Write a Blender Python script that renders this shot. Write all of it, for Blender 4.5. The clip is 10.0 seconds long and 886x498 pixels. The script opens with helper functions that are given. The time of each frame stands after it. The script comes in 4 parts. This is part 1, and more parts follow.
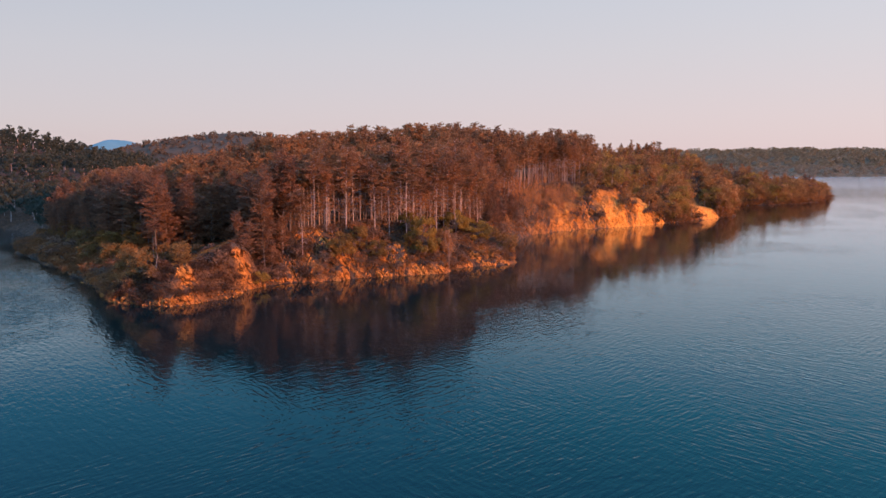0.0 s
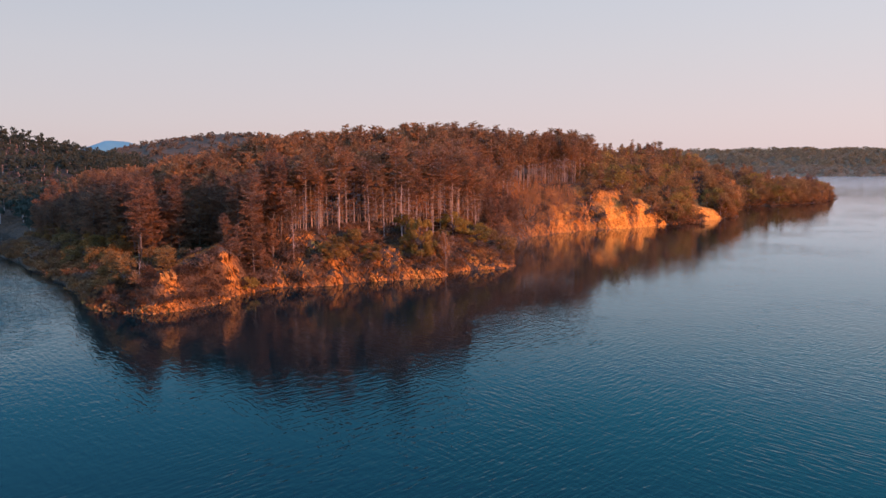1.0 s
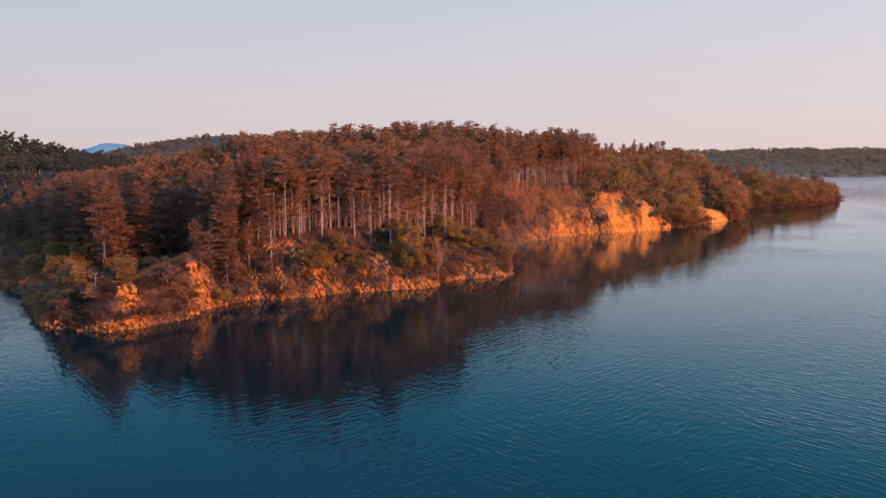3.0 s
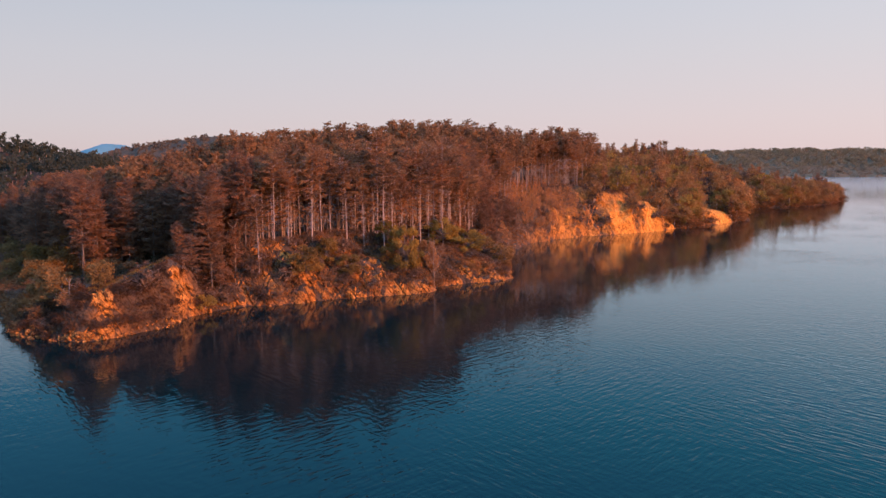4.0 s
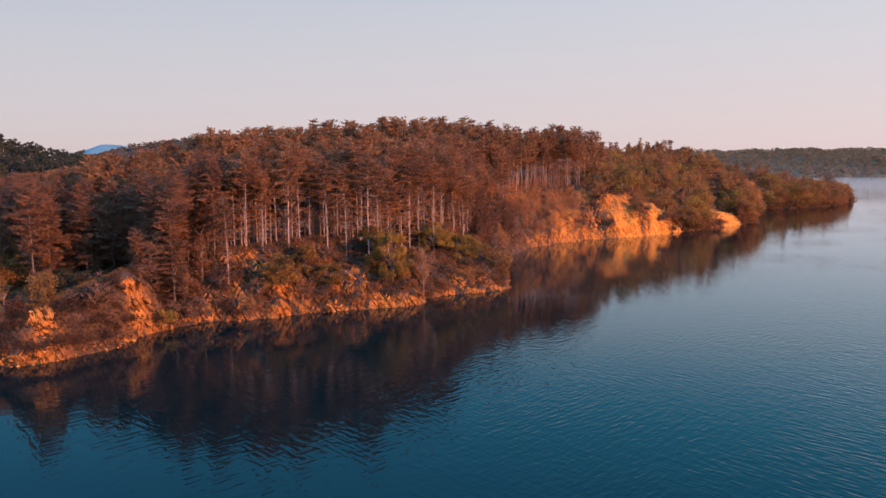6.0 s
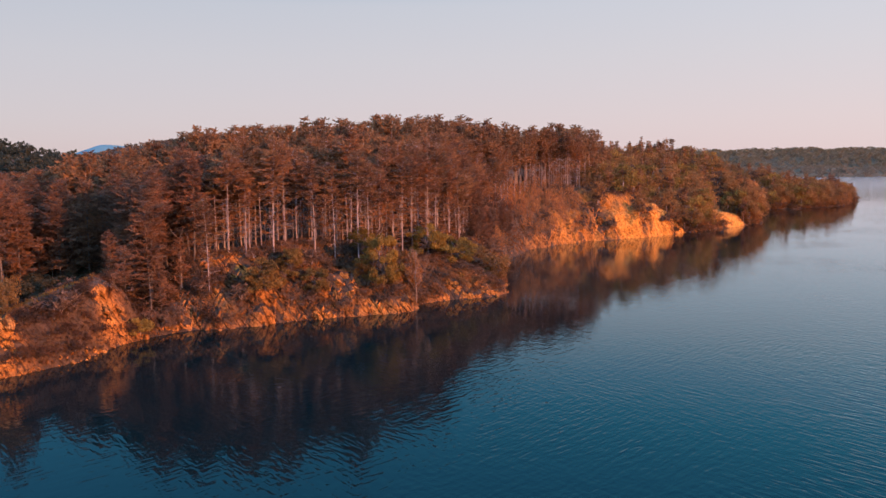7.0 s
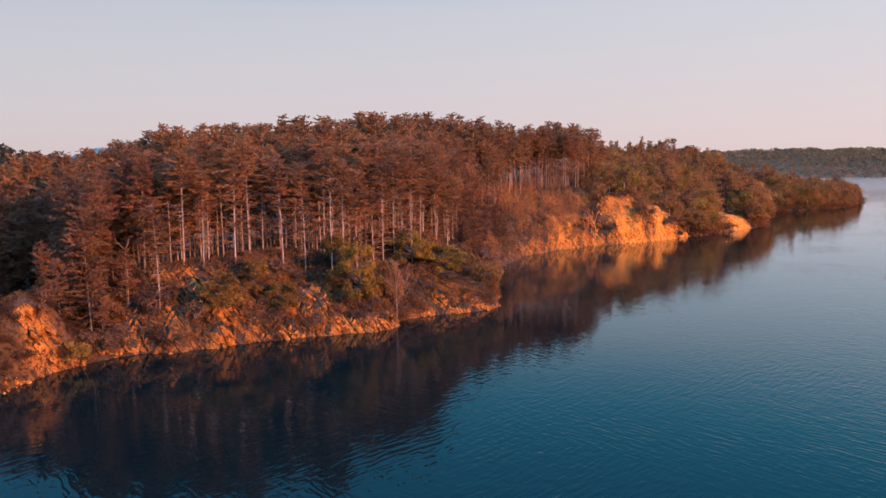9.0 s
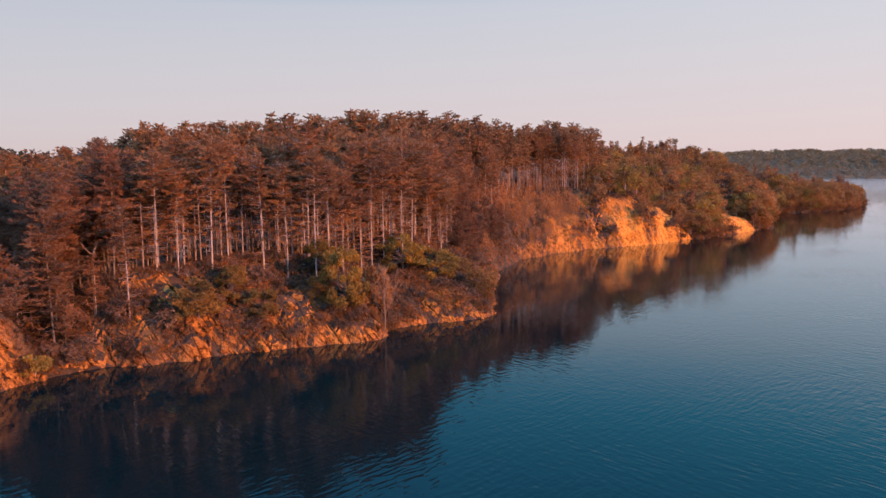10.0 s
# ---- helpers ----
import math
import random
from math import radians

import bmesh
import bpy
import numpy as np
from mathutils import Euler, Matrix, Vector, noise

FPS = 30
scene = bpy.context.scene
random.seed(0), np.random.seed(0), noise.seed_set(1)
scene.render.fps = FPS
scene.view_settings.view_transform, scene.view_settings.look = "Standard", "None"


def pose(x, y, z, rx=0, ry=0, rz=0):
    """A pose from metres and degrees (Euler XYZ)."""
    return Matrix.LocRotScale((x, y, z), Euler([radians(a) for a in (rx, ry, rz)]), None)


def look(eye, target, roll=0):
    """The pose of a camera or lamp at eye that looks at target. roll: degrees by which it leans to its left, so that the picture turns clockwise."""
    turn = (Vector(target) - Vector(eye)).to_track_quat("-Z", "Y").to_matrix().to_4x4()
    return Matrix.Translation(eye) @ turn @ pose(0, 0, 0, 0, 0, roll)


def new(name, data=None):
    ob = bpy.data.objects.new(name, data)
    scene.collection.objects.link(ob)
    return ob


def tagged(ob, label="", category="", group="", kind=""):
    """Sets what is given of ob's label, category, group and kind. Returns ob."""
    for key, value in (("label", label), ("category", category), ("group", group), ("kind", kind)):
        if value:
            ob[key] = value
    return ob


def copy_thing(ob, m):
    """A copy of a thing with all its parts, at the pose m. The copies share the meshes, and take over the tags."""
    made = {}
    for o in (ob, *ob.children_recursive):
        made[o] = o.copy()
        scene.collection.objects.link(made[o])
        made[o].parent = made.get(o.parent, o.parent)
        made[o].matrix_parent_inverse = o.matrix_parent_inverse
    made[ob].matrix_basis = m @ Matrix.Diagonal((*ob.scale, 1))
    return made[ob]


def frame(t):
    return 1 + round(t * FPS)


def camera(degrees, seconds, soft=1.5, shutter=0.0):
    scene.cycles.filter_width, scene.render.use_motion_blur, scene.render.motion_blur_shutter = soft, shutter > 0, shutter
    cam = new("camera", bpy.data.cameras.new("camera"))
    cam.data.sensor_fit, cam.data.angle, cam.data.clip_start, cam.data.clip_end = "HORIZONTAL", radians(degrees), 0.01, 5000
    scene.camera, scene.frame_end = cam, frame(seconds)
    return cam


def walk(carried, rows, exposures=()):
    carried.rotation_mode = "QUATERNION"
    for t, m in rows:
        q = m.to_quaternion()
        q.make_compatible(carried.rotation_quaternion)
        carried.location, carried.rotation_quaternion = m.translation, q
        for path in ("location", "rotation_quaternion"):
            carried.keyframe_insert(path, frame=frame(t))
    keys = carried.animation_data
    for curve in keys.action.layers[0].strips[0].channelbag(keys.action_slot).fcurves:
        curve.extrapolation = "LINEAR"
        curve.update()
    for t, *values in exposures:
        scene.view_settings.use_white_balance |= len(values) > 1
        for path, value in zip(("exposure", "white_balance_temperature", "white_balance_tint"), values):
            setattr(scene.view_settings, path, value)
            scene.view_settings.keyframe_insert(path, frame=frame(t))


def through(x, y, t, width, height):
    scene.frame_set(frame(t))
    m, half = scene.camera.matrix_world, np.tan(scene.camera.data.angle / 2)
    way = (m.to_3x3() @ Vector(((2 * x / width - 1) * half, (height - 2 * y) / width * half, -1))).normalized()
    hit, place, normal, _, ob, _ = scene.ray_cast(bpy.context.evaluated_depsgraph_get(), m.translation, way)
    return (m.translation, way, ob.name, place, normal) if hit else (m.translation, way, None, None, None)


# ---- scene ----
cam = camera(61.0, 10.0, soft=1.5)
PATH = [
    (0, (0.335, -0.081, 28.396), (0.339, 1.906, 28.175), -0.2),
    (0.5, (0.866, 3.228, 28.449), (0.87, 5.216, 28.228), -0.2),
    (1, (1.16, 6.621, 28.432), (1.165, 8.609, 28.212), -0.3),
    (1.5, (1.566, 10.215, 28.328), (1.572, 12.203, 28.11), -0.3),
    (2, (1.829, 14.037, 28.267), (1.836, 16.025, 28.049), -0.3),
    (2.5, (2.407, 17.904, 28.184), (2.414, 19.893, 27.967), -0.4),
    (4, (3.885, 29.475, 27.924), (3.892, 31.463, 27.71), -0.5),
    (4.5, (4.396, 33.522, 27.828), (4.402, 35.511, 27.614), -0.5),
    (5, (4.871, 37.316, 27.811), (4.878, 39.305, 27.597), -0.5),
    (5.5, (5.539, 41.205, 27.817), (5.544, 43.194, 27.604), -0.5),
    (7, (7.345, 53.094, 27.628), (7.351, 55.083, 27.415), -0.6),
    (7.5, (7.989, 57.152, 27.583), (7.996, 59.141, 27.37), -0.6),
    (8, (8.637, 61.096, 27.465), (8.645, 63.085, 27.254), -0.7),
    (8.5, (9.387, 65.106, 27.343), (9.396, 67.095, 27.134), -0.8),
    (9, (10.11, 68.986, 27.329), (10.12, 70.976, 27.121), -0.8),
    (9.5, (10.77, 73.213, 27.247), (10.782, 75.203, 27.041), -0.8),
    (10, (11.5, 77.003, 27.206), (11.512, 78.992, 27.0), -0.7),
]
walk(cam, [(row[0], look(*row[1:])) for row in PATH], exposures=[(0, 1.05), (10, 1.05)])

# ---- light ----
SUN_AZ, SUN_EL = radians(122), radians(12)
SUN_DIR = Vector((math.sin(SUN_AZ) * math.cos(SUN_EL), math.cos(SUN_AZ) * math.cos(SUN_EL), math.sin(SUN_EL)))
sun_data = bpy.data.lights.new("sun", "SUN")
sun_data.energy, sun_data.angle, sun_data.color = 5.0, radians(0.6), (1.0, 0.35, 0.135)
sun = new("sun", sun_data)
sun.matrix_world = look(SUN_DIR * 900, (0, 0, 0))

world = bpy.data.worlds.new("dusk_sky")
scene.world = world
world.use_nodes = True
wt = world.node_tree
wt.nodes.clear()
sky = wt.nodes.new("ShaderNodeTexSky")
sky.sky_type, sky.sun_disc = "NISHITA", False
sky.sun_elevation, sky.sun_rotation = SUN_EL, SUN_AZ
w_coord = wt.nodes.new("ShaderNodeTexCoord")
w_sep = wt.nodes.new("ShaderNodeSeparateXYZ")


def sky_ramp(stops):
    """Colours by the sine of the height over the horizon."""
    r = wt.nodes.new("ShaderNodeValToRGB")
    while len(r.color_ramp.elements) < len(stops):
        r.color_ramp.elements.new(0.5)
    for el, (p, c) in zip(r.color_ramp.elements, stops):
        el.position, el.color = p, (*c, 1)
    wt.links.new(w_sep.outputs["Z"], r.inputs[0])
    return r.outputs[0]


# duller away from the sun, brighter towards it
w_dull = sky_ramp([(0.0, (0.383, 0.303, 0.330)), (0.06, (0.369, 0.317, 0.350)), (0.14, (0.352, 0.330, 0.362)), (0.205, (0.318, 0.322, 0.364)), (0.26, (0.040, 0.205, 0.320)), (0.5, (0.055, 0.262, 0.490)), (0.65, (0.28, 0.62, 1.25)), (1.0, (0.85, 1.45, 2.80))])
w_bright = sky_ramp([(0.0, (0.475, 0.369, 0.383)), (0.06, (0.462, 0.383, 0.402)), (0.14, (0.428, 0.398, 0.424)), (0.225, (0.392, 0.400, 0.444)), (0.31, (0.070, 0.345, 0.490)), (0.5, (0.070, 0.340, 0.600)), (0.65, (0.30, 0.64, 1.28)), (1.0, (0.85, 1.45, 2.80))])
w_side = wt.nodes.new("ShaderNodeMapRange")
w_side.inputs["From Min"].default_value, w_side.inputs["From Max"].default_value = -0.5, 0.5
wt.links.new(w_sep.outputs["X"], w_side.inputs["Value"])
w_grade = wt.nodes.new("ShaderNodeMix")
w_grade.data_type = "RGBA"
wt.links.new(w_side.outputs[0], w_grade.inputs["Factor"])
wt.links.new(w_dull, w_grade.inputs["A"])
wt.links.new(w_bright, w_grade.inputs["B"])
# the half of the sky that holds the low sun is the brighter one
w_glow = wt.nodes.new("ShaderNodeMapRange")
w_glow.inputs["From Min"].default_value, w_glow.inputs["From Max"].default_value = -0.05, -0.7
w_glow.inputs["To Min"].default_value, w_glow.inputs["To Max"].default_value = 1.0, 1.6
wt.links.new(w_sep.outputs["Y"], w_glow.inputs["Value"])
w_mul = wt.nodes.new("ShaderNodeMix")
w_mul.data_type, w_mul.blend_type = "RGBA", "ADD"
w_mul.inputs["Factor"].default_value = 0.012
w_bg = wt.nodes.new("ShaderNodeBackground")
w_level = wt.nodes.new("ShaderNodeMath")
w_level.operation = "MULTIPLY"
w_level.inputs[1].default_value = 0.735
wt.links.new(w_glow.outputs[0], w_level.inputs[0])
wt.links.new(w_level.outputs[0], w_bg.inputs["Strength"])
w_out = wt.nodes.new("ShaderNodeOutputWorld")
wt.links.new(w_coord.outputs["Generated"], w_sep.inputs[0])
wt.links.new(w_grade.outputs["Result"], w_mul.inputs["A"])
wt.links.new(sky.outputs[0], w_mul.inputs["B"])
wt.links.new(w_mul.outputs["Result"], w_bg.inputs["Color"])
wt.links.new(w_bg.outputs[0], w_out.inputs[0])


# ---- materials ----
def node_mat(name):
    m = bpy.data.materials.new(name)
    m.use_nodes = True
    t = m.node_tree
    t.nodes["Principled BSDF"].inputs["Specular IOR Level"].default_value = 0.08
    return m, t, t.nodes["Principled BSDF"]


def ramp(t, fac, colours):
    r = t.nodes.new("ShaderNodeValToRGB")
    while len(r.color_ramp.elements) < len(colours):
        r.color_ramp.elements.new(0.5)
    for el, (p, c) in zip(r.color_ramp.elements, colours):
        el.position, el.color = p, (*c, 1)
    t.links.new(fac, r.inputs[0])
    return r.outputs[0]


def noise_node(t, scale, detail=4.0, rough=0.55, vector=None, distortion=0.0):
    n = t.nodes.new("ShaderNodeTexNoise")
    n.inputs["Scale"].default_value, n.inputs["Detail"].default_value = scale, detail
    n.inputs["Roughness"].default_value, n.inputs["Distortion"].default_value = rough, distortion
    if vector:
        t.links.new(vector, n.inputs["Vector"])
    return n.outputs[0]


def mix(t, fac, a, b, blend="MIX"):
    n = t.nodes.new("ShaderNodeMix")
    n.data_type, n.blend_type = "RGBA", blend
    for value, socket in ((fac, n.inputs["Factor"]), (a, n.inputs["A"]), (b, n.inputs["B"])):
        if isinstance(value, (int, float)):
            socket.default_value = value
        elif isinstance(value, tuple):
            socket.default_value = (*value, 1)
        else:
            t.links.new(value, socket)
    return n.outputs["Result"]


def calc(t, op, a, b=0.0):
    n = t.nodes.new("ShaderNodeMath")
    n.operation = op
    for value, socket in ((a, n.inputs[0]), (b, n.inputs[1])):
        if isinstance(value, (int, float)):
            socket.default_value = value
        else:
            t.links.new(value, socket)
    return n.outputs[0]


def place_of(t):
    return t.nodes.new("ShaderNodeNewGeometry").outputs["Position"]


def leaf_mat(name, dark, light, through=0.25, spread=1.0):
    """Foliage: tone varies from tuft to tuft, from tree to tree and over the wood."""
    m = bpy.data.materials.new(name)
    m.use_nodes = True
    t = m.node_tree
    t.nodes.clear()
    geo = t.nodes.new("ShaderNodeNewGeometry")
    patch = noise_node(t, 0.035, 3, 0.6, geo.outputs["Position"])
    a = calc(t, "MULTIPLY", geo.outputs["Random Per Island"], 0.45 * spread)
    b = calc(t, "MULTIPLY", calc(t, "SUBTRACT", noise_node(t, 0.19, 1, 0.5, geo.outputs["Position"]), 0.36), 1.6 * spread)
    c = calc(t, "MULTIPLY", patch, 0.35)
    fac = calc(t, "ADD", calc(t, "ADD", a, b), calc(t, "SUBTRACT", c, 0.07))
    col = ramp(t, fac, [(0.0, dark), (1.0, light)])
    each = t.nodes.new("ShaderNodeObjectInfo").outputs["Random"]
    col = mix(t, 1.0, col, ramp(t, each, [(0.0, (0.84, 0.90, 0.90)), (0.5, (1.0, 1.0, 1.0)), (1.0, (1.10, 1.0, 0.94))]), "MULTIPLY")
    dif, tra, mx = t.nodes.new("ShaderNodeBsdfDiffuse"), t.nodes.new("ShaderNodeBsdfTranslucent"), t.nodes.new("ShaderNodeMixShader")
    out = t.nodes.new("ShaderNodeOutputMaterial")
    t.links.new(col, dif.inputs[0])
    t.links.new(col, tra.inputs[0])
    mx.inputs[0].default_value = through
    t.links.new(dif.outputs[0], mx.inputs[1])
    t.links.new(tra.outputs[0], mx.inputs[2])
    t.links.new(mx.outputs[0], out.inputs[0])
    return m


def bark_mat(name, dark, light):
    m, t, p = node_mat(name)
    pos = place_of(t)
    stretch = t.nodes.new("ShaderNodeMapping")
    stretch.inputs["Scale"].default_value = (1, 1, 0.25)
    t.links.new(pos, stretch.inputs[0])
    n = noise_node(t, 6.0, 5, 0.65, stretch.outputs[0])
    big = noise_node(t, 0.5, 2, 0.5, pos)
    col = mix(t, calc(t, "MULTIPLY", big, 0.6), ramp(t, n, [(0.3, dark), (0.7, light)]), dark)
    t.links.new(col, p.inputs["Base Color"])
    p.inputs["Roughness"].default_value = 0.9
    bump = t.nodes.new("ShaderNodeBump")
    bump.inputs["Strength"].default_value, bump.inputs["Distance"].default_value = 0.6, 0.05
    t.links.new(n, bump.inputs["Height"])
    t.links.new(bump.outputs[0], p.inputs["Normal"])
    return m


def rock_colours(t, pos):
    """Ochre, iron-stained rock in tilted beds, with grey faces and dark joints: colour and relief."""
    big = noise_node(t, 0.16, 4, 0.6, pos)
    fine = noise_node(t, 1.7, 6, 0.7, pos)
    tilt = t.nodes.new("ShaderNodeMapping")
    tilt.vector_type = "TEXTURE"
    tilt.inputs["Rotation"].default_value = Vector((0.8, 0.2, 0.55)).to_track_quat("Z", "X").to_euler()
    tilt.inputs["Scale"].default_value = (4.5, 3.0, 1.0)
    t.links.new(pos, tilt.inputs[0])
    beds = noise_node(t, 1.5, 4, 0.65, tilt.outputs[0])
    joints = ramp(t, beds, [(0.38, (0.14, 0.13, 0.14)), (0.44, (0.9, 0.9, 0.9)), (0.50, (1.0, 1.0, 1.0)), (0.53, (0.22, 0.20, 0.20)), (0.57, (1.05, 1.0, 1.0)), (0.66, (0.4, 0.36, 0.36))])
    base = ramp(t, big, [(0.3, (0.12, 0.066, 0.042)), (0.5, (0.37, 0.160, 0.046)), (0.72, (0.53, 0.240, 0.062))])
    grain = ramp(t, fine, [(0.28, (0.25, 0.2, 0.17)), (0.5, (0.8, 0.78, 0.75)), (0.7, (1.1, 1.08, 1.0))])
    relief = calc(t, "ADD", calc(t, "MULTIPLY", fine, 0.5), beds)
    wob = t.nodes.new("ShaderNodeVectorMath")
    wob.operation = "MULTIPLY_ADD"
    wob.inputs[1].default_value = (0.9, 0.9, 0.9)
    t.links.new(noise_node(t, 0.55, 4, 0.65, pos), wob.inputs[0])
    t.links.new(tilt.outputs[0], wob.inputs[2])
    crack = t.nodes.new("ShaderNodeTexVoronoi")
    crack.feature = "DISTANCE_TO_EDGE"
    crack.inputs["Scale"].default_value = 0.55
    t.links.new(wob.outputs[0], crack.inputs["Vector"])
    gap = ramp(t, crack.outputs["Distance"], [(0.0, (0.16, 0.14, 0.14)), (0.035, (0.35, 0.32, 0.32)), (0.075, (1, 1, 1))])
    relief = calc(t, "ADD", relief, calc(t, "MULTIPLY", calc(t, "MINIMUM", crack.outputs["Distance"], 0.09), 5.0))
    col = mix(t, 1.0, mix(t, 1.0, base, grain, "MULTIPLY"), joints, "MULTIPLY")
    return mix(t, ramp(t, noise_node(t, 0.35, 3, 0.6, pos), [(0.42, (0, 0, 0)), (0.58, (1, 1, 1))]), col, mix(t, 1.0, col, gap, "MULTIPLY")), relief


def rock_mat():
    m, t, p = node_mat("ochre_rock")
    pos = place_of(t)
    col, fine = rock_colours(t, pos)
    t.links.new(col, p.inputs["Base Color"])
    p.inputs["Roughness"].default_value = 0.88
    bump = t.nodes.new("ShaderNodeBump")
    bump.inputs["Strength"].default_value, bump.inputs["Distance"].default_value = 1.0, 0.5
    t.links.new(fine, bump.inputs["Height"])
    t.links.new(bump.outputs[0], p.inputs["Normal"])
    return m


def ground_mat():
    """Rock where it is steep, brown litter and dry scrub where it is flatter, bare ochre earth at the landslips."""
    m, t, p = node_mat("hill_ground")
    geo = t.nodes.new("ShaderNodeNewGeometry")
    pos = geo.outputs["Position"]
    rock, fine = rock_colours(t, pos)
    litter = ramp(t, noise_node(t, 0.7, 6, 0.7, pos), [(0.3, (0.018, 0.015, 0.013)), (0.5, (0.050, 0.031, 0.021)), (0.7, (0.105, 0.060, 0.034))])
    scrub = ramp(t, noise_node(t, 2.2, 5, 0.7, pos), [(0.38, (0.018, 0.016, 0.015)), (0.62, (0.085, 0.050, 0.029))])
    soil = mix(t, ramp(t, noise_node(t, 0.12, 3, 0.6, pos), [(0.42, (0, 0, 0)), (0.6, (1, 1, 1))]), litter, scrub)
    sep = t.nodes.new("ShaderNodeSeparateXYZ")
    t.links.new(geo.outputs["Normal"], sep.inputs[0])
    steep = calc(t, "ADD", calc(t, "MULTIPLY", calc(t, "SUBTRACT", sep.outputs["Z"], 0.25), -2.0), calc(t, "MULTIPLY", calc(t, "SUBTRACT", noise_node(t, 0.17, 5, 0.7, pos), 0.57), 2.8))
    low = t.nodes.new("ShaderNodeSeparateXYZ")
    t.links.new(pos, low.inputs[0])
    wet = calc(t, "MULTIPLY", calc(t, "SUBTRACT", 1.3, low.outputs["Z"]), 0.13)
    rockmask = ramp(t, calc(t, "ADD", calc(t, "ADD", steep, 1.02), calc(t, "MAXIMUM", wet, 0.0)), [(0.38, (0, 0, 0)), (0.50, (1, 1, 1))])
    rocky = t.nodes.new("ShaderNodeAttribute")
    rocky.attribute_name = "rocky"
    col = mix(t, calc(t, "MULTIPLY", rockmask, rocky.outputs["Fac"]), soil, rock)
    bare = t.nodes.new("ShaderNodeAttribute")
    bare.attribute_name = "bare"
    earth = ramp(t, noise_node(t, 0.6, 6, 0.65, pos), [(0.3, (0.24, 0.105, 0.026)), (0.5, (0.50, 0.200, 0.036)), (0.75, (0.68, 0.295, 0.060))])
    earth = mix(t, 1.0, earth, ramp(t, noise_node(t, 1.3, 7, 0.72, pos), [(0.36, (0.22, 0.19, 0.17)), (0.47, (0.78, 0.75, 0.72)), (0.60, (1, 1, 1))]), "MULTIPLY")
    col = mix(t, bare.outputs["Fac"], col, earth)
    t.links.new(col, p.inputs["Base Color"])
    p.inputs["Roughness"].default_value = 0.92
    bump = t.nodes.new("ShaderNodeBump")
    bump.inputs["Strength"].default_value, bump.inputs["Distance"].default_value = 1.0, 0.5
    t.links.new(fine, bump.inputs["Height"])
    t.links.new(bump.outputs[0], p.inputs["Normal"])
    return m


def water_mat():
    """Clear dark lake water: a faint teal body under a rippled mirror."""
    m = bpy.data.materials.new("lake_water")
    m.use_nodes = True
    t = m.node_tree
    t.nodes.clear()
    pos = place_of(t)
    body, gloss = t.nodes.new("ShaderNodeBsdfDiffuse"), t.nodes.new("ShaderNodeBsdfGlossy")
    skin, edge, out = t.nodes.new("ShaderNodeMixShader"), t.nodes.new("ShaderNodeFresnel"), t.nodes.new("ShaderNodeOutputMaterial")
    body.inputs["Color"].default_value = (0.0008, 0.006, 0.007, 1)
    gloss.inputs["Color"].default_value = (0.48, 0.85, 0.97, 1)
    sheen, graze, top = t.nodes.new("ShaderNodeBsdfGlossy"), t.nodes.new("ShaderNodeFresnel"), t.nodes.new("ShaderNodeMixShader")
    sheen.inputs["Color"].default_value = (0.97, 0.93, 1.0, 1)
    graze.inputs["IOR"].default_value = 1.11
    t.links.new(graze.outputs[0], top.inputs[0])
    t.links.new(skin.outputs[0], top.inputs[1])
    t.links.new(sheen.outputs[0], top.inputs[2])
    edge.inputs["IOR"].default_value = 1.23
    t.links.new(edge.outputs[0], skin.inputs[0])
    t.links.new(body.outputs[0], skin.inputs[1])
    t.links.new(gloss.outputs[0], skin.inputs[2])
    t.links.new(top.outputs[0], out.inputs[0])
    far = t.nodes.new("ShaderNodeAttribute")
    far.attribute_name = "distant"
    rough = calc(t, "ADD", calc(t, "MULTIPLY", far.outputs["Fac"], 0.12), 0.006)
    t.links.new(rough, gloss.inputs["Roughness"])
    t.links.new(rough, sheen.inputs["Roughness"])
    def waves(angle, sx, sy, scale, detail):
        """Ripples with crests along the angle, sx long and sy across."""
        mp = t.nodes.new("ShaderNodeMapping")
        mp.vector_type = "TEXTURE"
        mp.inputs["Rotation"].default_value = (0, 0, radians(angle))
        mp.inputs["Scale"].default_value = (sx, sy, 1)
        t.links.new(pos, mp.inputs[0])
        return noise_node(t, scale, detail, 0.55, mp.outputs[0], 0.3)
    part_of = ramp(t, noise_node(t, 0.03, 2, 0.5, pos), [(0.4, (0.15, 0.15, 0.15)), (0.6, (0.85, 0.85, 0.85))])
    fine = mix(t, part_of, waves(46, 3.3, 1.0, 1.5, 1), waves(-52, 3.3, 1.0, 1.5, 1))
    h = calc(t, "ADD", calc(t, "MULTIPLY", fine, 0.62), calc(t, "MULTIPLY", waves(-12, 1.7, 1.0, 0.22, 2), 0.2))
    calm = noise_node(t, 0.02, 3, 0.55, pos)
    gusts = ramp(t, calm, [(0.38, (0.55, 0.55, 0.55)), (0.62, (1, 1, 1))])
    wind = t.nodes.new("ShaderNodeAttribute")
    wind.attribute_name = "wind"
    amp = calc(t, "MULTIPLY", gusts, wind.outputs["Fac"])
    bump = t.nodes.new("ShaderNodeBump")
    bump.inputs["Distance"].default_value = 0.19
    t.links.new(amp, bump.inputs["Strength"])
    t.links.new(h, bump.inputs["Height"])
    for node in (gloss, edge, sheen, graze):
        t.links.new(bump.outputs[0], node.inputs["Normal"])
    return m


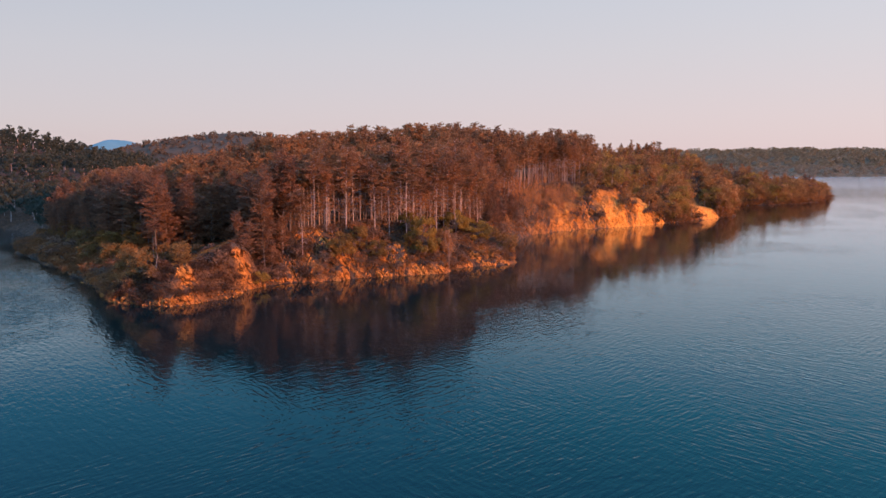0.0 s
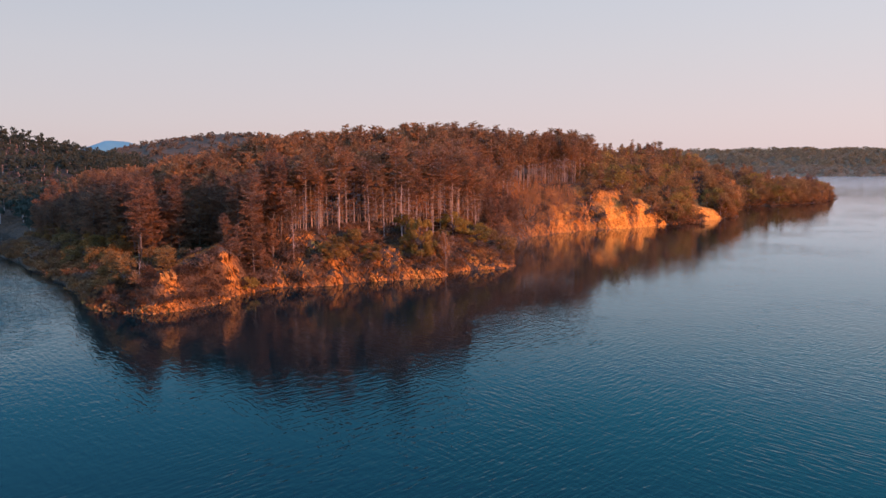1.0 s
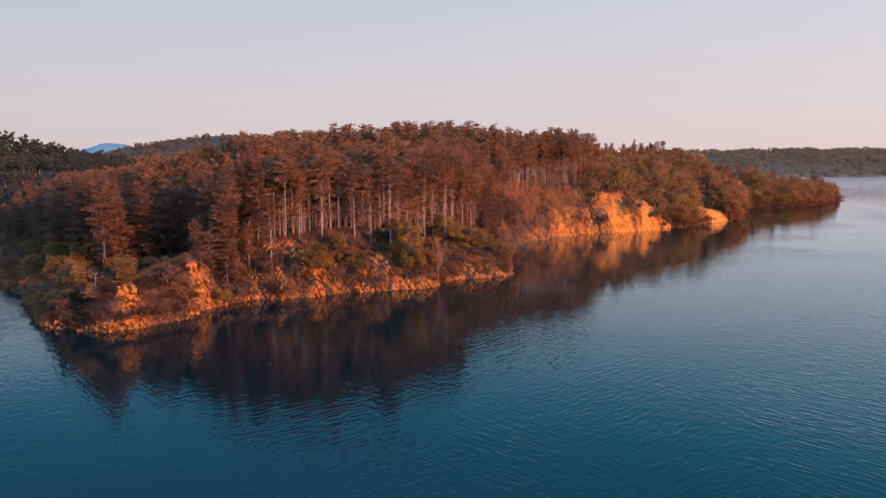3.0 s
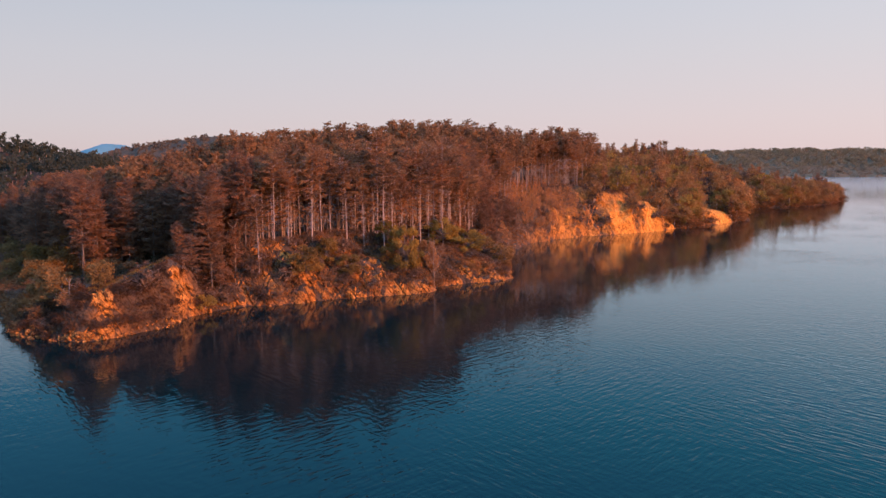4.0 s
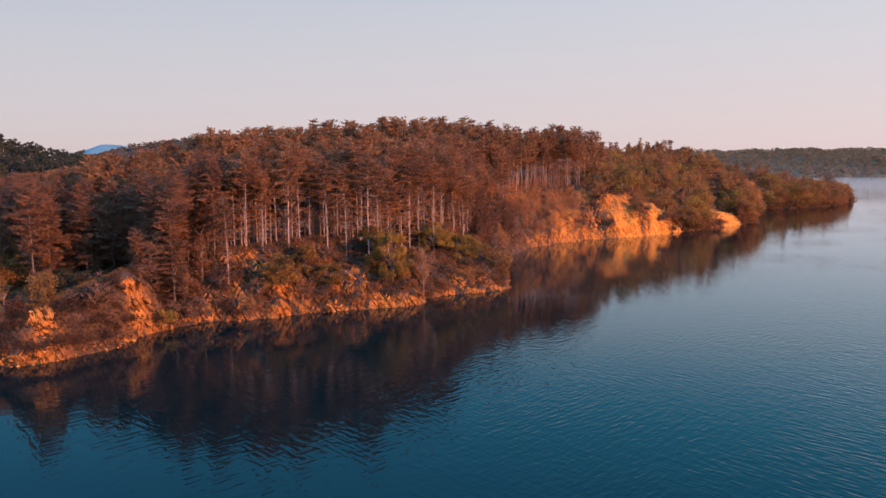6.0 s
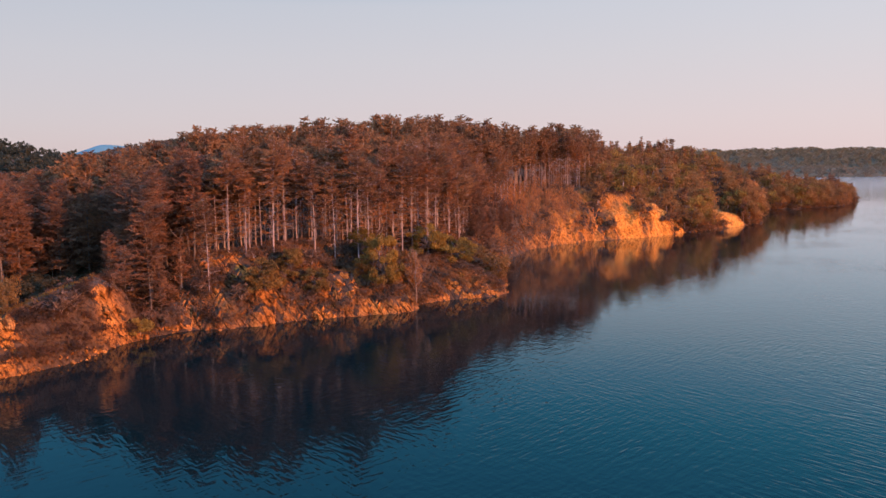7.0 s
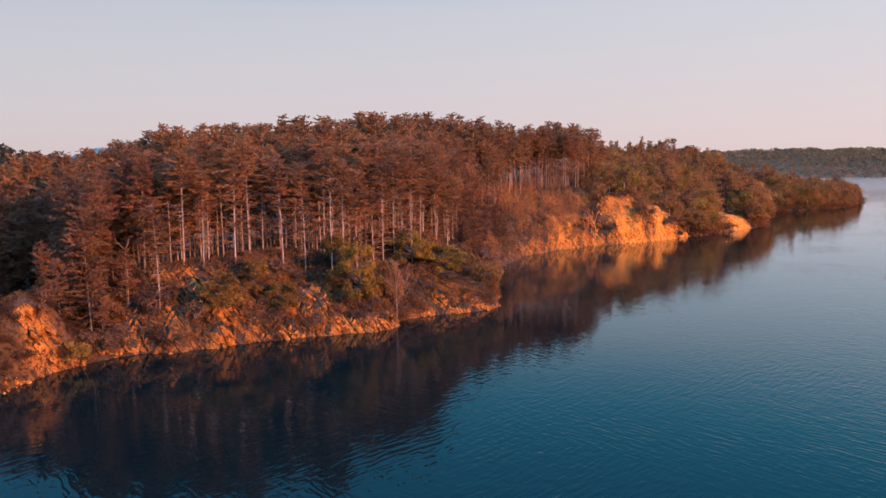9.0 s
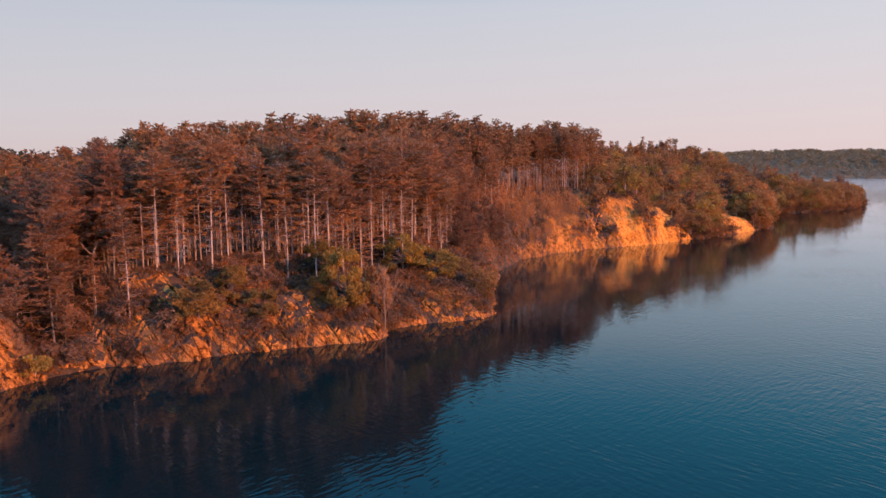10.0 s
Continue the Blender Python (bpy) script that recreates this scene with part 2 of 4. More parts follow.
def haze_mat(name, dark, light, scale):
    m, t, p = node_mat(name)
    pos = place_of(t)
    n = noise_node(t, scale, 5, 0.7, pos)
    t.links.new(ramp(t, n, [(0.3, dark), (0.7, light)]), p.inputs["Base Color"])
    p.inputs["Roughness"].default_value = 1.0
    return m


PINE = leaf_mat("pine_needles", (0.072, 0.048, 0.040), (0.400, 0.190, 0.078), 0.45, 0.8)
DULLPINE = leaf_mat("dull_pine_needles", (0.064, 0.047, 0.041), (0.275, 0.138, 0.076), 0.45, 0.8)
OAK = leaf_mat("oak_leaves", (0.048, 0.046, 0.022), (0.310, 0.190, 0.048), 0.4)
OAKBROWN = leaf_mat("olive_brown_leaves", (0.056, 0.044, 0.024), (0.250, 0.136, 0.042), 0.4)
AUTUMN = leaf_mat("dry_brown_leaves", (0.130, 0.070, 0.034), (0.420, 0.198, 0.070), 0.42, 0.75)
SCRUBOAK = leaf_mat("dull_oak_leaves", (0.056, 0.048, 0.028), (0.255, 0.134, 0.046), 0.35, 0.8)
BRUSH = leaf_mat("red_brown_brush", (0.120, 0.066, 0.032), (0.560, 0.235, 0.074), 0.35)
TWIGS = leaf_mat("brown_twigs", (0.040, 0.037, 0.036), (0.180, 0.105, 0.068), 0.3)
DRYGRASS = leaf_mat("dry_scrub", (0.048, 0.036, 0.028), (0.255, 0.114, 0.044), 0.3)
# green leaves of the hill across the inlet, darkened to stand for shade
HILLSHADELEAF = leaf_mat("shade_darkened_green_leaves", (0.022, 0.036, 0.034), (0.062, 0.070, 0.052), 0.35, 0.8)
# the hollow's deep shade is worked into this dark leaf colour
HOLLOWSHADELEAF = leaf_mat("hollow_shade_coloured_leaves", (0.034, 0.031, 0.021), (0.080, 0.064, 0.036), 0.4, 0.8)
HEATH = leaf_mat("dark_heath_twigs", (0.026, 0.022, 0.020), (0.095, 0.050, 0.030), 0.3)
CRESTGRASS = leaf_mat("olive_dry_grass", (0.085, 0.052, 0.020), (0.230, 0.120, 0.036), 0.3)
FARLEAF = leaf_mat("far_dull_leaves", (0.050, 0.045, 0.038), (0.120, 0.095, 0.070), 0.2)
# far slope crowns: leaf colour paled and evened to stand in for haze
FARHAZELEAF = leaf_mat("far_haze_paled_leaves", (0.17, 0.14, 0.09), (0.300, 0.235, 0.15), 0.35, 0.4)
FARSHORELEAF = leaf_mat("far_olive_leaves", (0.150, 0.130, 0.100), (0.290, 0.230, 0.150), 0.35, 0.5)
BARK = bark_mat("pine_bark", (0.13, 0.10, 0.095), (0.46, 0.36, 0.32))
DARKBARK = bark_mat("dark_bark", (0.07, 0.058, 0.054), (0.20, 0.155, 0.135))
DEADTWIG = bark_mat("brown_dead_twigs", (0.10, 0.070, 0.055), (0.24, 0.165, 0.125))
DEADWOOD = bark_mat("grey_dead_wood", (0.14, 0.10, 0.08), (0.32, 0.24, 0.20))
ROCK, GROUND, WATER = rock_mat(), ground_mat(), water_mat()
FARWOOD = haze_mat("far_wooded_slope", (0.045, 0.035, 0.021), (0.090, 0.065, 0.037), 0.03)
HILLWOOD = haze_mat("wooded_hill", (0.030, 0.025, 0.018), (0.062, 0.047, 0.032), 0.05)
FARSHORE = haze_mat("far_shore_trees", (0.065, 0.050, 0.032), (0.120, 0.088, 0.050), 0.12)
# distance haze over the mountain is put into this blue base colour
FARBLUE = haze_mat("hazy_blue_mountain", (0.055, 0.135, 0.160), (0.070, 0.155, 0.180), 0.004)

# ---- land form ----
SHORE = [(-520, 150), (-400, 245), (-300, 310), (-235, 340), (-196, 346), (-178, 322), (-158, 290), (-151, 263), (-129, 236),
         (-103, 204), (-87, 185), (-77, 166), (-71, 156), (-62, 151.5), (-53, 151), (-47, 161), (-43.5, 173), (-38, 180.5),
         (-29, 184.5), (-19, 188.5), (-8, 193.5), (1, 198), (4, 205), (11, 210.5), (18, 213), (22.5, 221), (23.2, 244), (25.5, 272),
         (34, 301), (48, 319), (66, 335), (85, 343), (105, 360), (121, 375), (139, 391), (157, 408), (166, 422), (166, 440), (172, 475),
         (190, 508), (212, 522), (230, 529), (251, 537), (275, 556), (308, 602), (324, 632), (335, 648), (318, 690), (200, 690), (60, 760)]
# inland ground: x, y, height
HEIGHTS = [(-151, 268, 3), (-125, 255, 4), (-95, 222, 5.5), (-76, 180, 5), (-57, 182, 3), (-50, 169, 8), (-57, 160, 5), (-63, 190, 5), (-43.5, 179, 5), (-36, 192, 13),
           (-20, 199, 13), (4, 214, 9), (18, 224, 6), (2, 236, 15), (-64, 222, 10), (-52, 258, 17.2), (-42, 292, 21), (-4, 292, 22.8), (9, 325, 24.5), (26, 285, 13), (50, 344, 20),
           (84, 364, 18.5), (58, 353, 20), (76, 353, 16.5), (108, 396, 16.5), (113, 377, 9), (146, 410, 9), (136, 403, 10.5), (100, 418, 23), (89, 430, 27.5), (75, 402, 25.5), (203, 533, 5), (203, 565, 17), (268, 572, 5), (338, 655, 1.8),
           (-105, 300, 10.5), (0, 370, 23.5), (-190, 390, 8), (-300, 500, 42), (-230, 480, 25), (-120, 470, 12), (60, 480, 24), (62, 378, 25), (140, 445, 23), (130, 485, 29), (162, 500, 23)]


def smooth_line(points, rounds):
    p = np.array(points, float)
    for _ in range(rounds):
        a, b = p[:-1], p[1:]
        q = np.empty((len(a) * 2, 2))
        q[0::2], q[1::2] = a * 0.75 + b * 0.25, a * 0.25 + b * 0.75
        p = np.vstack([p[:1], q, p[-1:]])
    return p


def hash01(i, j, k):
    h = (i.astype(np.int64) * 374761393 + j.astype(np.int64) * 668265263 + k * 974634777) & 0x7FFFFFFF
    h = ((h ^ (h >> 13)) * 1274126177) & 0x7FFFFFFF
    return ((h ^ (h >> 16)) & 0xFFFF) / 65535.0


def vnoise(x, y, k=0):
    i, j = np.floor(x), np.floor(y)
    u, v = x - i, y - j
    u, v = u * u * (3 - 2 * u), v * v * (3 - 2 * v)
    a, b, c, d = hash01(i, j, k), hash01(i + 1, j, k), hash01(i, j + 1, k), hash01(i + 1, j + 1, k)
    return (a * (1 - u) + b * u) * (1 - v) + (c * (1 - u) + d * u) * v - 0.5


def fbm(x, y, size, octaves=4, k=0):
    out, amp = 0, 1.0
    for o in range(octaves):
        out = out + amp * vnoise(x / size + 17.3 * o, y / size - 9.1 * o, k + o)
        size, amp = size / 2.03, amp * 0.5
    return out


COAST = smooth_line(SHORE, 2)
LAND = np.vstack([COAST, [(60, 1500), (-1500, 1500), (-1500, 150)]])


def coast_distance(x, y):
    """Metres inland from the water's edge (below 0: out on the lake)."""
    x, y = np.asarray(x, float).ravel(), np.asarray(y, float).ravel()
    best, inside = np.full(x.shape, 1e12), np.zeros(x.shape, bool)
    loop = np.vstack([LAND, LAND[:1]])
    for (ax, ay), (bx, by) in zip(loop[:-1], loop[1:]):
        ex, ey = bx - ax, by - ay
        t = np.clip(((x - ax) * ex + (y - ay) * ey) / (ex * ex + ey * ey + 1e-9), 0, 1)
        best = np.minimum(best, (x - ax - t * ex) ** 2 + (y - ay - t * ey) ** 2)
        if ay != by:
            cross = (ay > y) != (by > y)
            inside ^= cross & (x < (bx - ax) * (y - ay) / (by - ay) + ax)
    return np.where(inside, 1, -1) * np.sqrt(best)


def blob(x, y, cx, cy, r):
    return np.exp(-((x - cx) ** 2 + (y - cy) ** 2) / (r * r))


def off_crest(x, y):
    """Distance from the crest line of the tip's domed bluff."""
    u = np.clip(((x + 49.5) * -5.7 + (y - 172.5) * -15) / 257.5, 0, 1)
    return np.hypot(x + 49.5 + 5.7 * u, y - 172.5 + 15 * u)


def terrain(x, y):
    """Ground height and bare-earth share at places x, y."""
    shape = np.shape(x)
    x, y = np.asarray(x, float).ravel(), np.asarray(y, float).ravel()
    d = coast_distance(x, y)
    d = d + (fbm(x, y, 9, 3, 5) * 3.0) * np.clip(1 - np.abs(d) / 40, 0, 1)
    top, weight = np.zeros(x.shape), np.zeros(x.shape)
    for px, py, pz in HEIGHTS:
        w = 1 / ((x - px) ** 2 + (y - py) ** 2 + 90) ** 1.7
        top, weight = top + w * pz, weight + w
    top = top / weight
    width = 15 - 6 * blob(x, y, -30, 185, 28) - 8.5 * blob(x, y, -50, 165, 11) + 4 * blob(x, y, 45, 325, 35) + 4 * blob(x, y, 120, 380, 50) - 7.5 * blob(x, y, 80, 348, 20)
    r = np.clip(d / width, 0, 1)
    step = 0.5 * np.clip(r / 0.38, 0, 1) ** 0.9 + 0.12 * np.clip((r - 0.38) / 0.3, 0, 1) + 0.38 * np.clip((r - 0.68) / 0.32, 0, 1)
    rise = 0.11 * np.clip(d / 1.2, 0, 1) + 0.89 * step
    z = top * rise + fbm(x, y, 22, 4, 11) * 2.2 * np.clip(d / 25, 0, 1)
    # the domed bluff of the tip: a crest falling towards the point
    u = np.clip(((x + 49.5) * -5.7 + (y - 172.5) * -15) / 257.5, 0, 1)
    off = np.hypot(x + 49.5 + 5.7 * u, y - 172.5 + 15 * u)
    dome = (10.6 - 2.9 * u) * (1 - (off / (9.5 - 1.5 * u)) ** 2) * np.clip(d / 2.5, 0, 1) ** 0.7
    z = np.where(off < 10, np.maximum(z * np.clip(off / 9, 0.5, 1), dome), z)
    face = np.clip(d / 2.0, 0, 1) * np.clip(1.35 - d / width, 0, 1)
    along = x * 0.8 + y * 0.6 + d * 0.75 + fbm(x, y, 14, 3, 21) * 9
    saw = along / 5.3 - np.floor(along / 5.3)
    saw2 = along / 2.1 - np.floor(along / 2.1)
    face = face * (1 - 0.4 * np.clip(blob(x, y, 80, 350, 32) * 1.5, 0, 1))
    bed = (0.8 * x + 0.2 * y + 0.55 * z + fbm(x, y, 10, 2, 25) * 2.5) / 1.5
    ledge = hash01(np.floor(bed), np.floor(d / 4.5 + bed * 0.2), 77) - 0.5
    z = z + face * ((0.5 - saw) * 0.9 + (0.5 - saw2) * 0.2 + fbm(x, y, 3.5, 4, 31) * 1.35 + ledge * 0.55)
    z = np.where(d < 0, np.maximum(-7, d * 0.5), z)
    cut = np.abs(fbm(x * 0.8 + y * 0.6, d * 0.25, 6, 3, 51)) * 5.0 + fbm(x, y, 4, 3, 55) * 1.2
    z = z - np.clip(d / 3, 0, 1) * np.clip(1.3 - d / width, 0, 1) * np.clip(blob(x, y, 82, 350, 30) * 2, 0, 1) * cut * 0.6
    z = z + np.clip(d / 3, 0, 1) * np.clip(1.3 - d / width, 0, 1) * np.clip(blob(x, y, 84, 350, 28) * 2, 0, 1) * fbm(x, y, 5, 3, 57) * 3.4
    scar = np.maximum.reduce([0.75 * blob(x, y, 63, 347, 9), blob(x, y, 79, 348, 11), 0.85 * blob(x, y, 94, 353, 12), 0.7 * blob(x, y, 108, 363, 11), 1.1 * blob(x, y, 138, 398, 16)])
    bare = np.clip((scar + fbm(x, y, 8, 3, 41) * (0.5 + 0.5 * np.clip((x - 80) / 15, 0, 1)) - 0.47) * 5, 0, 1) * np.clip(1.25 - d / width, 0, 1)
    return z.reshape(shape), bare.reshape(shape), d.reshape(shape)


def mesh_object(name, verts, faces, material, smooth=True, parent=None, label=""):
    """One mesh object from arrays; faces is an n x 3 or n x 4 array, or a list of such arrays."""
    groups = faces if isinstance(faces, list) else [faces]
    groups = [np.asarray(g, np.int32) for g in groups if len(g)]
    me = bpy.data.meshes.new(name)
    me.vertices.add(len(verts))
    me.vertices.foreach_set("co", np.asarray(verts, np.float32).ravel())
    loops = np.concatenate([g.ravel() for g in groups])
    sizes = np.concatenate([np.full(len(g), g.shape[1], np.int32) for g in groups])
    me.loops.add(len(loops))
    me.loops.foreach_set("vertex_index", loops)
    me.polygons.add(len(sizes))
    me.polygons.foreach_set("loop_start", np.concatenate([[0], np.cumsum(sizes)[:-1]]).astype(np.int32))
    me.polygons.foreach_set("use_smooth", np.full(len(sizes), smooth))
    me.update(calc_edges=True)
    me.materials.append(material)
    ob = new(name, me)
    if parent:
        ob.parent = parent
    if label:
        ob["label"] = label
    return ob


def grid_faces(nx, ny):
    i = np.arange(nx * ny).reshape(ny, nx)
    return np.stack([i[:-1, :-1], i[:-1, 1:], i[1:, 1:], i[1:, :-1]], -1).reshape(-1, 4)


def spaced(*runs):
    """Grid lines from runs of (start, end, step)."""
    return np.unique(np.concatenate([np.arange(a, b, s) for a, b, s in runs]).round(3))


gx = spaced((-1500, -500, 60), (-500, -180, 12), (-180, -95, 4), (-95, -65, 1.5), (-65, 26, 0.45), (26, 45, 1.6), (45, 115, 0.9), (115, 160, 2), (160, 360, 4.5), (360, 600, 30), (600, 4000, 200))
gy = spaced((-1200, 100, 60), (100, 147, 6), (147, 220, 0.45), (220, 300, 2.6), (300, 330, 2), (330, 375, 0.9), (375, 420, 2.5), (420, 720, 5), (720, 1500, 30))
GX, GY = np.meshgrid(gx, gy)
GZ, GB, GD = terrain(GX, GY)
PATCHES = [(-46.6, 170.6, 1.5), (-45.3, 172.8, 1.3), (-53.3, 155.8, 1.9), (-29.6, 192.5, 2.9), (-35.2, 192, 1.9), (-31.8, 186.0, 2.4), (-38.6, 184.4, 2.0), (-36.6, 183.0, 1.6), (-41, 179.6, 1.2), (-23, 188, 2.8), (-14.8, 195.8, 2.5),
           (-11, 196, 2.8), (0.5, 199, 1.6), (12, 213.5, 2.6), (-5.5, 194.6, 1.3), (17, 216, 2.0), (9, 210.5, 1.8)]
GR = np.clip(sum(1.9 * blob(GX, GY, *p) for p in PATCHES) + np.clip(1.4 - GD * 0.8, 0, 1) * (0.35 * blob(GX, GY, -18, 190, 26) + 0.6 * blob(GX, GY, -55, 151.5, 4))
             + np.clip(2 - GD * 0.35, 0, 1) * blob(GX, GY, 80, 345, 60) + blob(GX, GY, 75, 346, 28)
             + np.clip(1.1 - GD * 0.8, 0, 0.5) * (GX < 30) * (1 - 0.95 * blob(GX, GY, -47, 161, 10)), 0, 1)


def crags(x, y, z):
    """How far the broken beds of rock stand out of the bank, in metres."""
    across = 0.81 * x + 0.2 * y + 0.55 * z + fbm(x, y, 9, 3, 25) * 3.0
    along = 0.8 * z - 0.5 * x + 0.32 * y + fbm(x, y, 6, 2, 27) * 2.0
    out = np.zeros(x.shape)
    for size, amount, k in ((3.1, 1.5, 81), (1.15, 0.7, 83)):
        bed = np.floor(across / size)
        block = np.floor(along / (size * 1.9) + hash01(bed, bed * 0, k) * 7)
        share = across / size - bed
        out = out + amount * (hash01(bed, block, k + 1) - 0.45) + amount * 0.45 * (share - 0.5)
    return out


# the rock faces stand proud of the slope in tilted, broken beds
gdy, gdx = np.gradient(GD, gy, gx)
steepness = np.clip(GD / 0.8, 0, 1) * np.clip(1.6 - GD / 9, 0, 1) * (0.3 * (1 - blob(GX, GY, -48, 160, 13)) + 0.7 * GR) * (blob(GX, GY, -22, 186, 50) + 0.9 * blob(GX, GY, 85, 350, 45) > 0.25)
JUT = crags(GX, GY, GZ) * steepness / (np.hypot(gdx, gdy) + 1e-6)
GX, GY = GX - gdx * JUT, GY - gdy * JUT
ground = mesh_object("ground", np.stack([GX, GY, GZ], -1).reshape(-1, 3), grid_faces(len(gx), len(gy)), GROUND, False)
ground.data.polygons.foreach_set("use_smooth", (GY[:-1, :-1] > 422).ravel())
ground.data.attributes.new("bare", "FLOAT", "POINT").data.foreach_set("value", np.maximum(GB, np.clip(1.5 * blob(GX, GY, 47, 333, 14) + 1.4 * fbm(GX, GY, 6, 3, 43) - 0.5, 0, 0.6) * np.clip(1.4 - GD / 16, 0, 1)).astype(np.float32).ravel())
ground.data.attributes.new("rocky", "FLOAT", "POINT").data.foreach_set("value", GR.astype(np.float32).ravel())
tagged(ground, "wooded peninsula of ochre rock and brown litter in a lake", "ground", kind="structure")

# the lake: calm in the lee of the land, ruffled in the open
wx = spaced((-6000, -600, 300), (-600, -200, 40), (-200, 400, 6), (400, 800, 40), (800, 6001, 400))
wy = spaced((-3000, -60, 300), (-60, 700, 6), (700, 1200, 50), (1200, 6001, 400))
WX, WY = np.meshgrid(wx, wy)
WD = coast_distance(WX, WY).reshape(WX.shape)
water = mesh_object("water", np.stack([WX, WY, WX * 0], -1).reshape(-1, 3), grid_faces(len(wx), len(wy)), WATER)
lee = 1 - np.clip((-WX - 58) / 14, 0, 1)
wind = 0.17 + 0.5 * (1 - lee) * np.clip(-WD / 6, 0, 1) * np.clip((WY - 60) / 60, 0, 1) + 0.2 * np.clip((WY - 650) / 350, 0, 1) + 0.9 * np.clip((-WD - 8 * lee) / (8 + 72 * lee), 0, 1) * (1 - 0.6 * np.clip((WY - 90) / 100, 0, 1) * np.clip((WX + 10) / 60, 0, 1))
water.data.attributes.new("wind", "FLOAT", "POINT").data.foreach_set("value", wind.astype(np.float32).ravel())
water.data.attributes.new("distant", "FLOAT", "POINT").data.foreach_set("value", np.clip((WY - 480) / 500, 0, 1).astype(np.float32).ravel())
tagged(water, "teal lake water with fine wind ripples at dusk", "water", kind="structure")


def ridge(name, x0, x1, y0, depth, profile, material, steps, label, lump=0.0, rows=24):
    """A long far hill: profile(u) gives its height along x; lump: the height of its tree crowns."""
    xs = np.linspace(x0, x1, steps)
    v = np.linspace(0, 1, rows) ** 1.3
    X, V = np.meshgrid(xs, v)
    Y = y0(X) + V * depth
    Z = profile(X) * np.sin(np.clip(V * 1.6, 0, 1) * math.pi / 2) ** 0.9
    Z = Z + fbm(X, Y, 70, 4, 61) * 7 * np.clip(V * 5, 0, 1) - 0.4
    Z = Z + lump * (np.abs(vnoise(X / 13, Y / 13, 63)) + 0.7 * np.abs(vnoise(X / 6, Y / 9, 64))) * 2 * np.clip(V * 30, 0, 1)
    ob = mesh_object(name, np.stack([X, Y, Z], -1).reshape(-1, 3), grid_faces(steps, rows), material)
    return tagged(ob, label, "hill", kind="structure")


SHORE_RUN = (lambda x: 1760 - (x - 650) * 0.16, 420, lambda x: 15 + fbm(x, x * 0, 60, 3, 71) * 6)
SLOPE_RUN = (lambda x: 2150 - (x - 650) * 0.16, 900, lambda x: 68 + fbm(x, x * 0, 500, 3, 75) * 8)
HILL_RUN = (lambda x: 1000 + 0 * x, 800, lambda x: 30 + 55 * np.exp(-((x + 395) / 230) ** 2) + fbm(x, x * 0, 120, 4, 81) * 10)
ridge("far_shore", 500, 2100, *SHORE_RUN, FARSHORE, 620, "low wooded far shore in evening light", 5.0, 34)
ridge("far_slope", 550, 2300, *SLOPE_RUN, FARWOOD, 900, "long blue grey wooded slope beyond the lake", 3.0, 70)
ridge("far_hill", -1300, 300, *HILL_RUN, HILLWOOD, 600, "dark wooded hill behind the peninsula", 4.0, 60)
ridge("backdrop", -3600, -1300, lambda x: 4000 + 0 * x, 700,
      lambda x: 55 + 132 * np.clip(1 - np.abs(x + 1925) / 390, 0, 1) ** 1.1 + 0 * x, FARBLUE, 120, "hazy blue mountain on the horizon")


# ---- trees ----
def tube(points, radii, sides=5):
    """A tapered limb along points."""
    pts, rad = np.array(points, float), np.array(radii, float)
    along = np.gradient(pts, axis=0)
    along /= np.linalg.norm(along, axis=1, keepdims=True) + 1e-9
    ref = np.array([1.0, 0, 0]) if abs(along[0][0]) < 0.8 else np.array([0, 1.0, 0])
    a = np.cross(along, ref)
    a /= np.linalg.norm(a, axis=1, keepdims=True)
    b = np.cross(along, a)
    ang = np.arange(sides) / sides * 2 * math.pi
    ring = pts[:, None] + rad[:, None, None] * (np.cos(ang)[None, :, None] * a[:, None] + np.sin(ang)[None, :, None] * b[:, None])
    n = len(pts)
    i = np.arange(n * sides).reshape(n, sides)
    nxt = np.roll(i, -1, axis=1)
    faces = np.stack([i[:-1], nxt[:-1], nxt[1:], i[1:]], -1).reshape(-1, 4)
    return ring.reshape(-1, 3), faces


def joined(pieces):
    verts, faces, n = [], {}, 0
    for v, f in pieces:
        verts.append(v)
        faces.setdefault(f.shape[1], []).append(f + n)
        n += len(v)
    return np.vstack(verts), [np.vstack(f) for f in faces.values()]


def tufts(rng, centres, size, blades, lift=0.35, width=0.22):
    """Sprays of narrow blades round each centre."""
    c = np.repeat(np.asarray(centres), blades, axis=0)
    n = len(c)
    way = rng.normal(size=(n, 3))
    way[:, 2] = way[:, 2] * 0.6 + lift
    way /= np.linalg.norm(way, axis=1, keepdims=True)
    side = np.cross(way, rng.normal(size=(n, 3)))
    side /= np.linalg.norm(side, axis=1, keepdims=True)
    length = size * rng.uniform(0.6, 1.25, (n, 1))
    base = c - way * length * 0.25
    v = np.stack([base - side * length * width, base + side * length * width, c + way * length], 1).reshape(-1, 3)
    return v, np.arange(n * 3).reshape(-1, 3)


def leaves(rng, centres, size):
    """A small three-cornered leaf spray at each of the centres."""
    c = np.asarray(centres)
    n = len(c)
    a = rng.normal(size=(n, 3))
    a /= np.linalg.norm(a, axis=1, keepdims=True)
    b = np.cross(a, rng.normal(size=(n, 3)))
    b /= np.linalg.norm(b, axis=1, keepdims=True)
    s = size * rng.uniform(0.6, 1.3, (n, 1))
    v = np.stack([c - a * s, c + b * s * 0.75, c + a * s * 0.8 - b * s * 0.5], 1).reshape(-1, 3)
    return v, np.arange(n * 3).reshape(-1, 3)


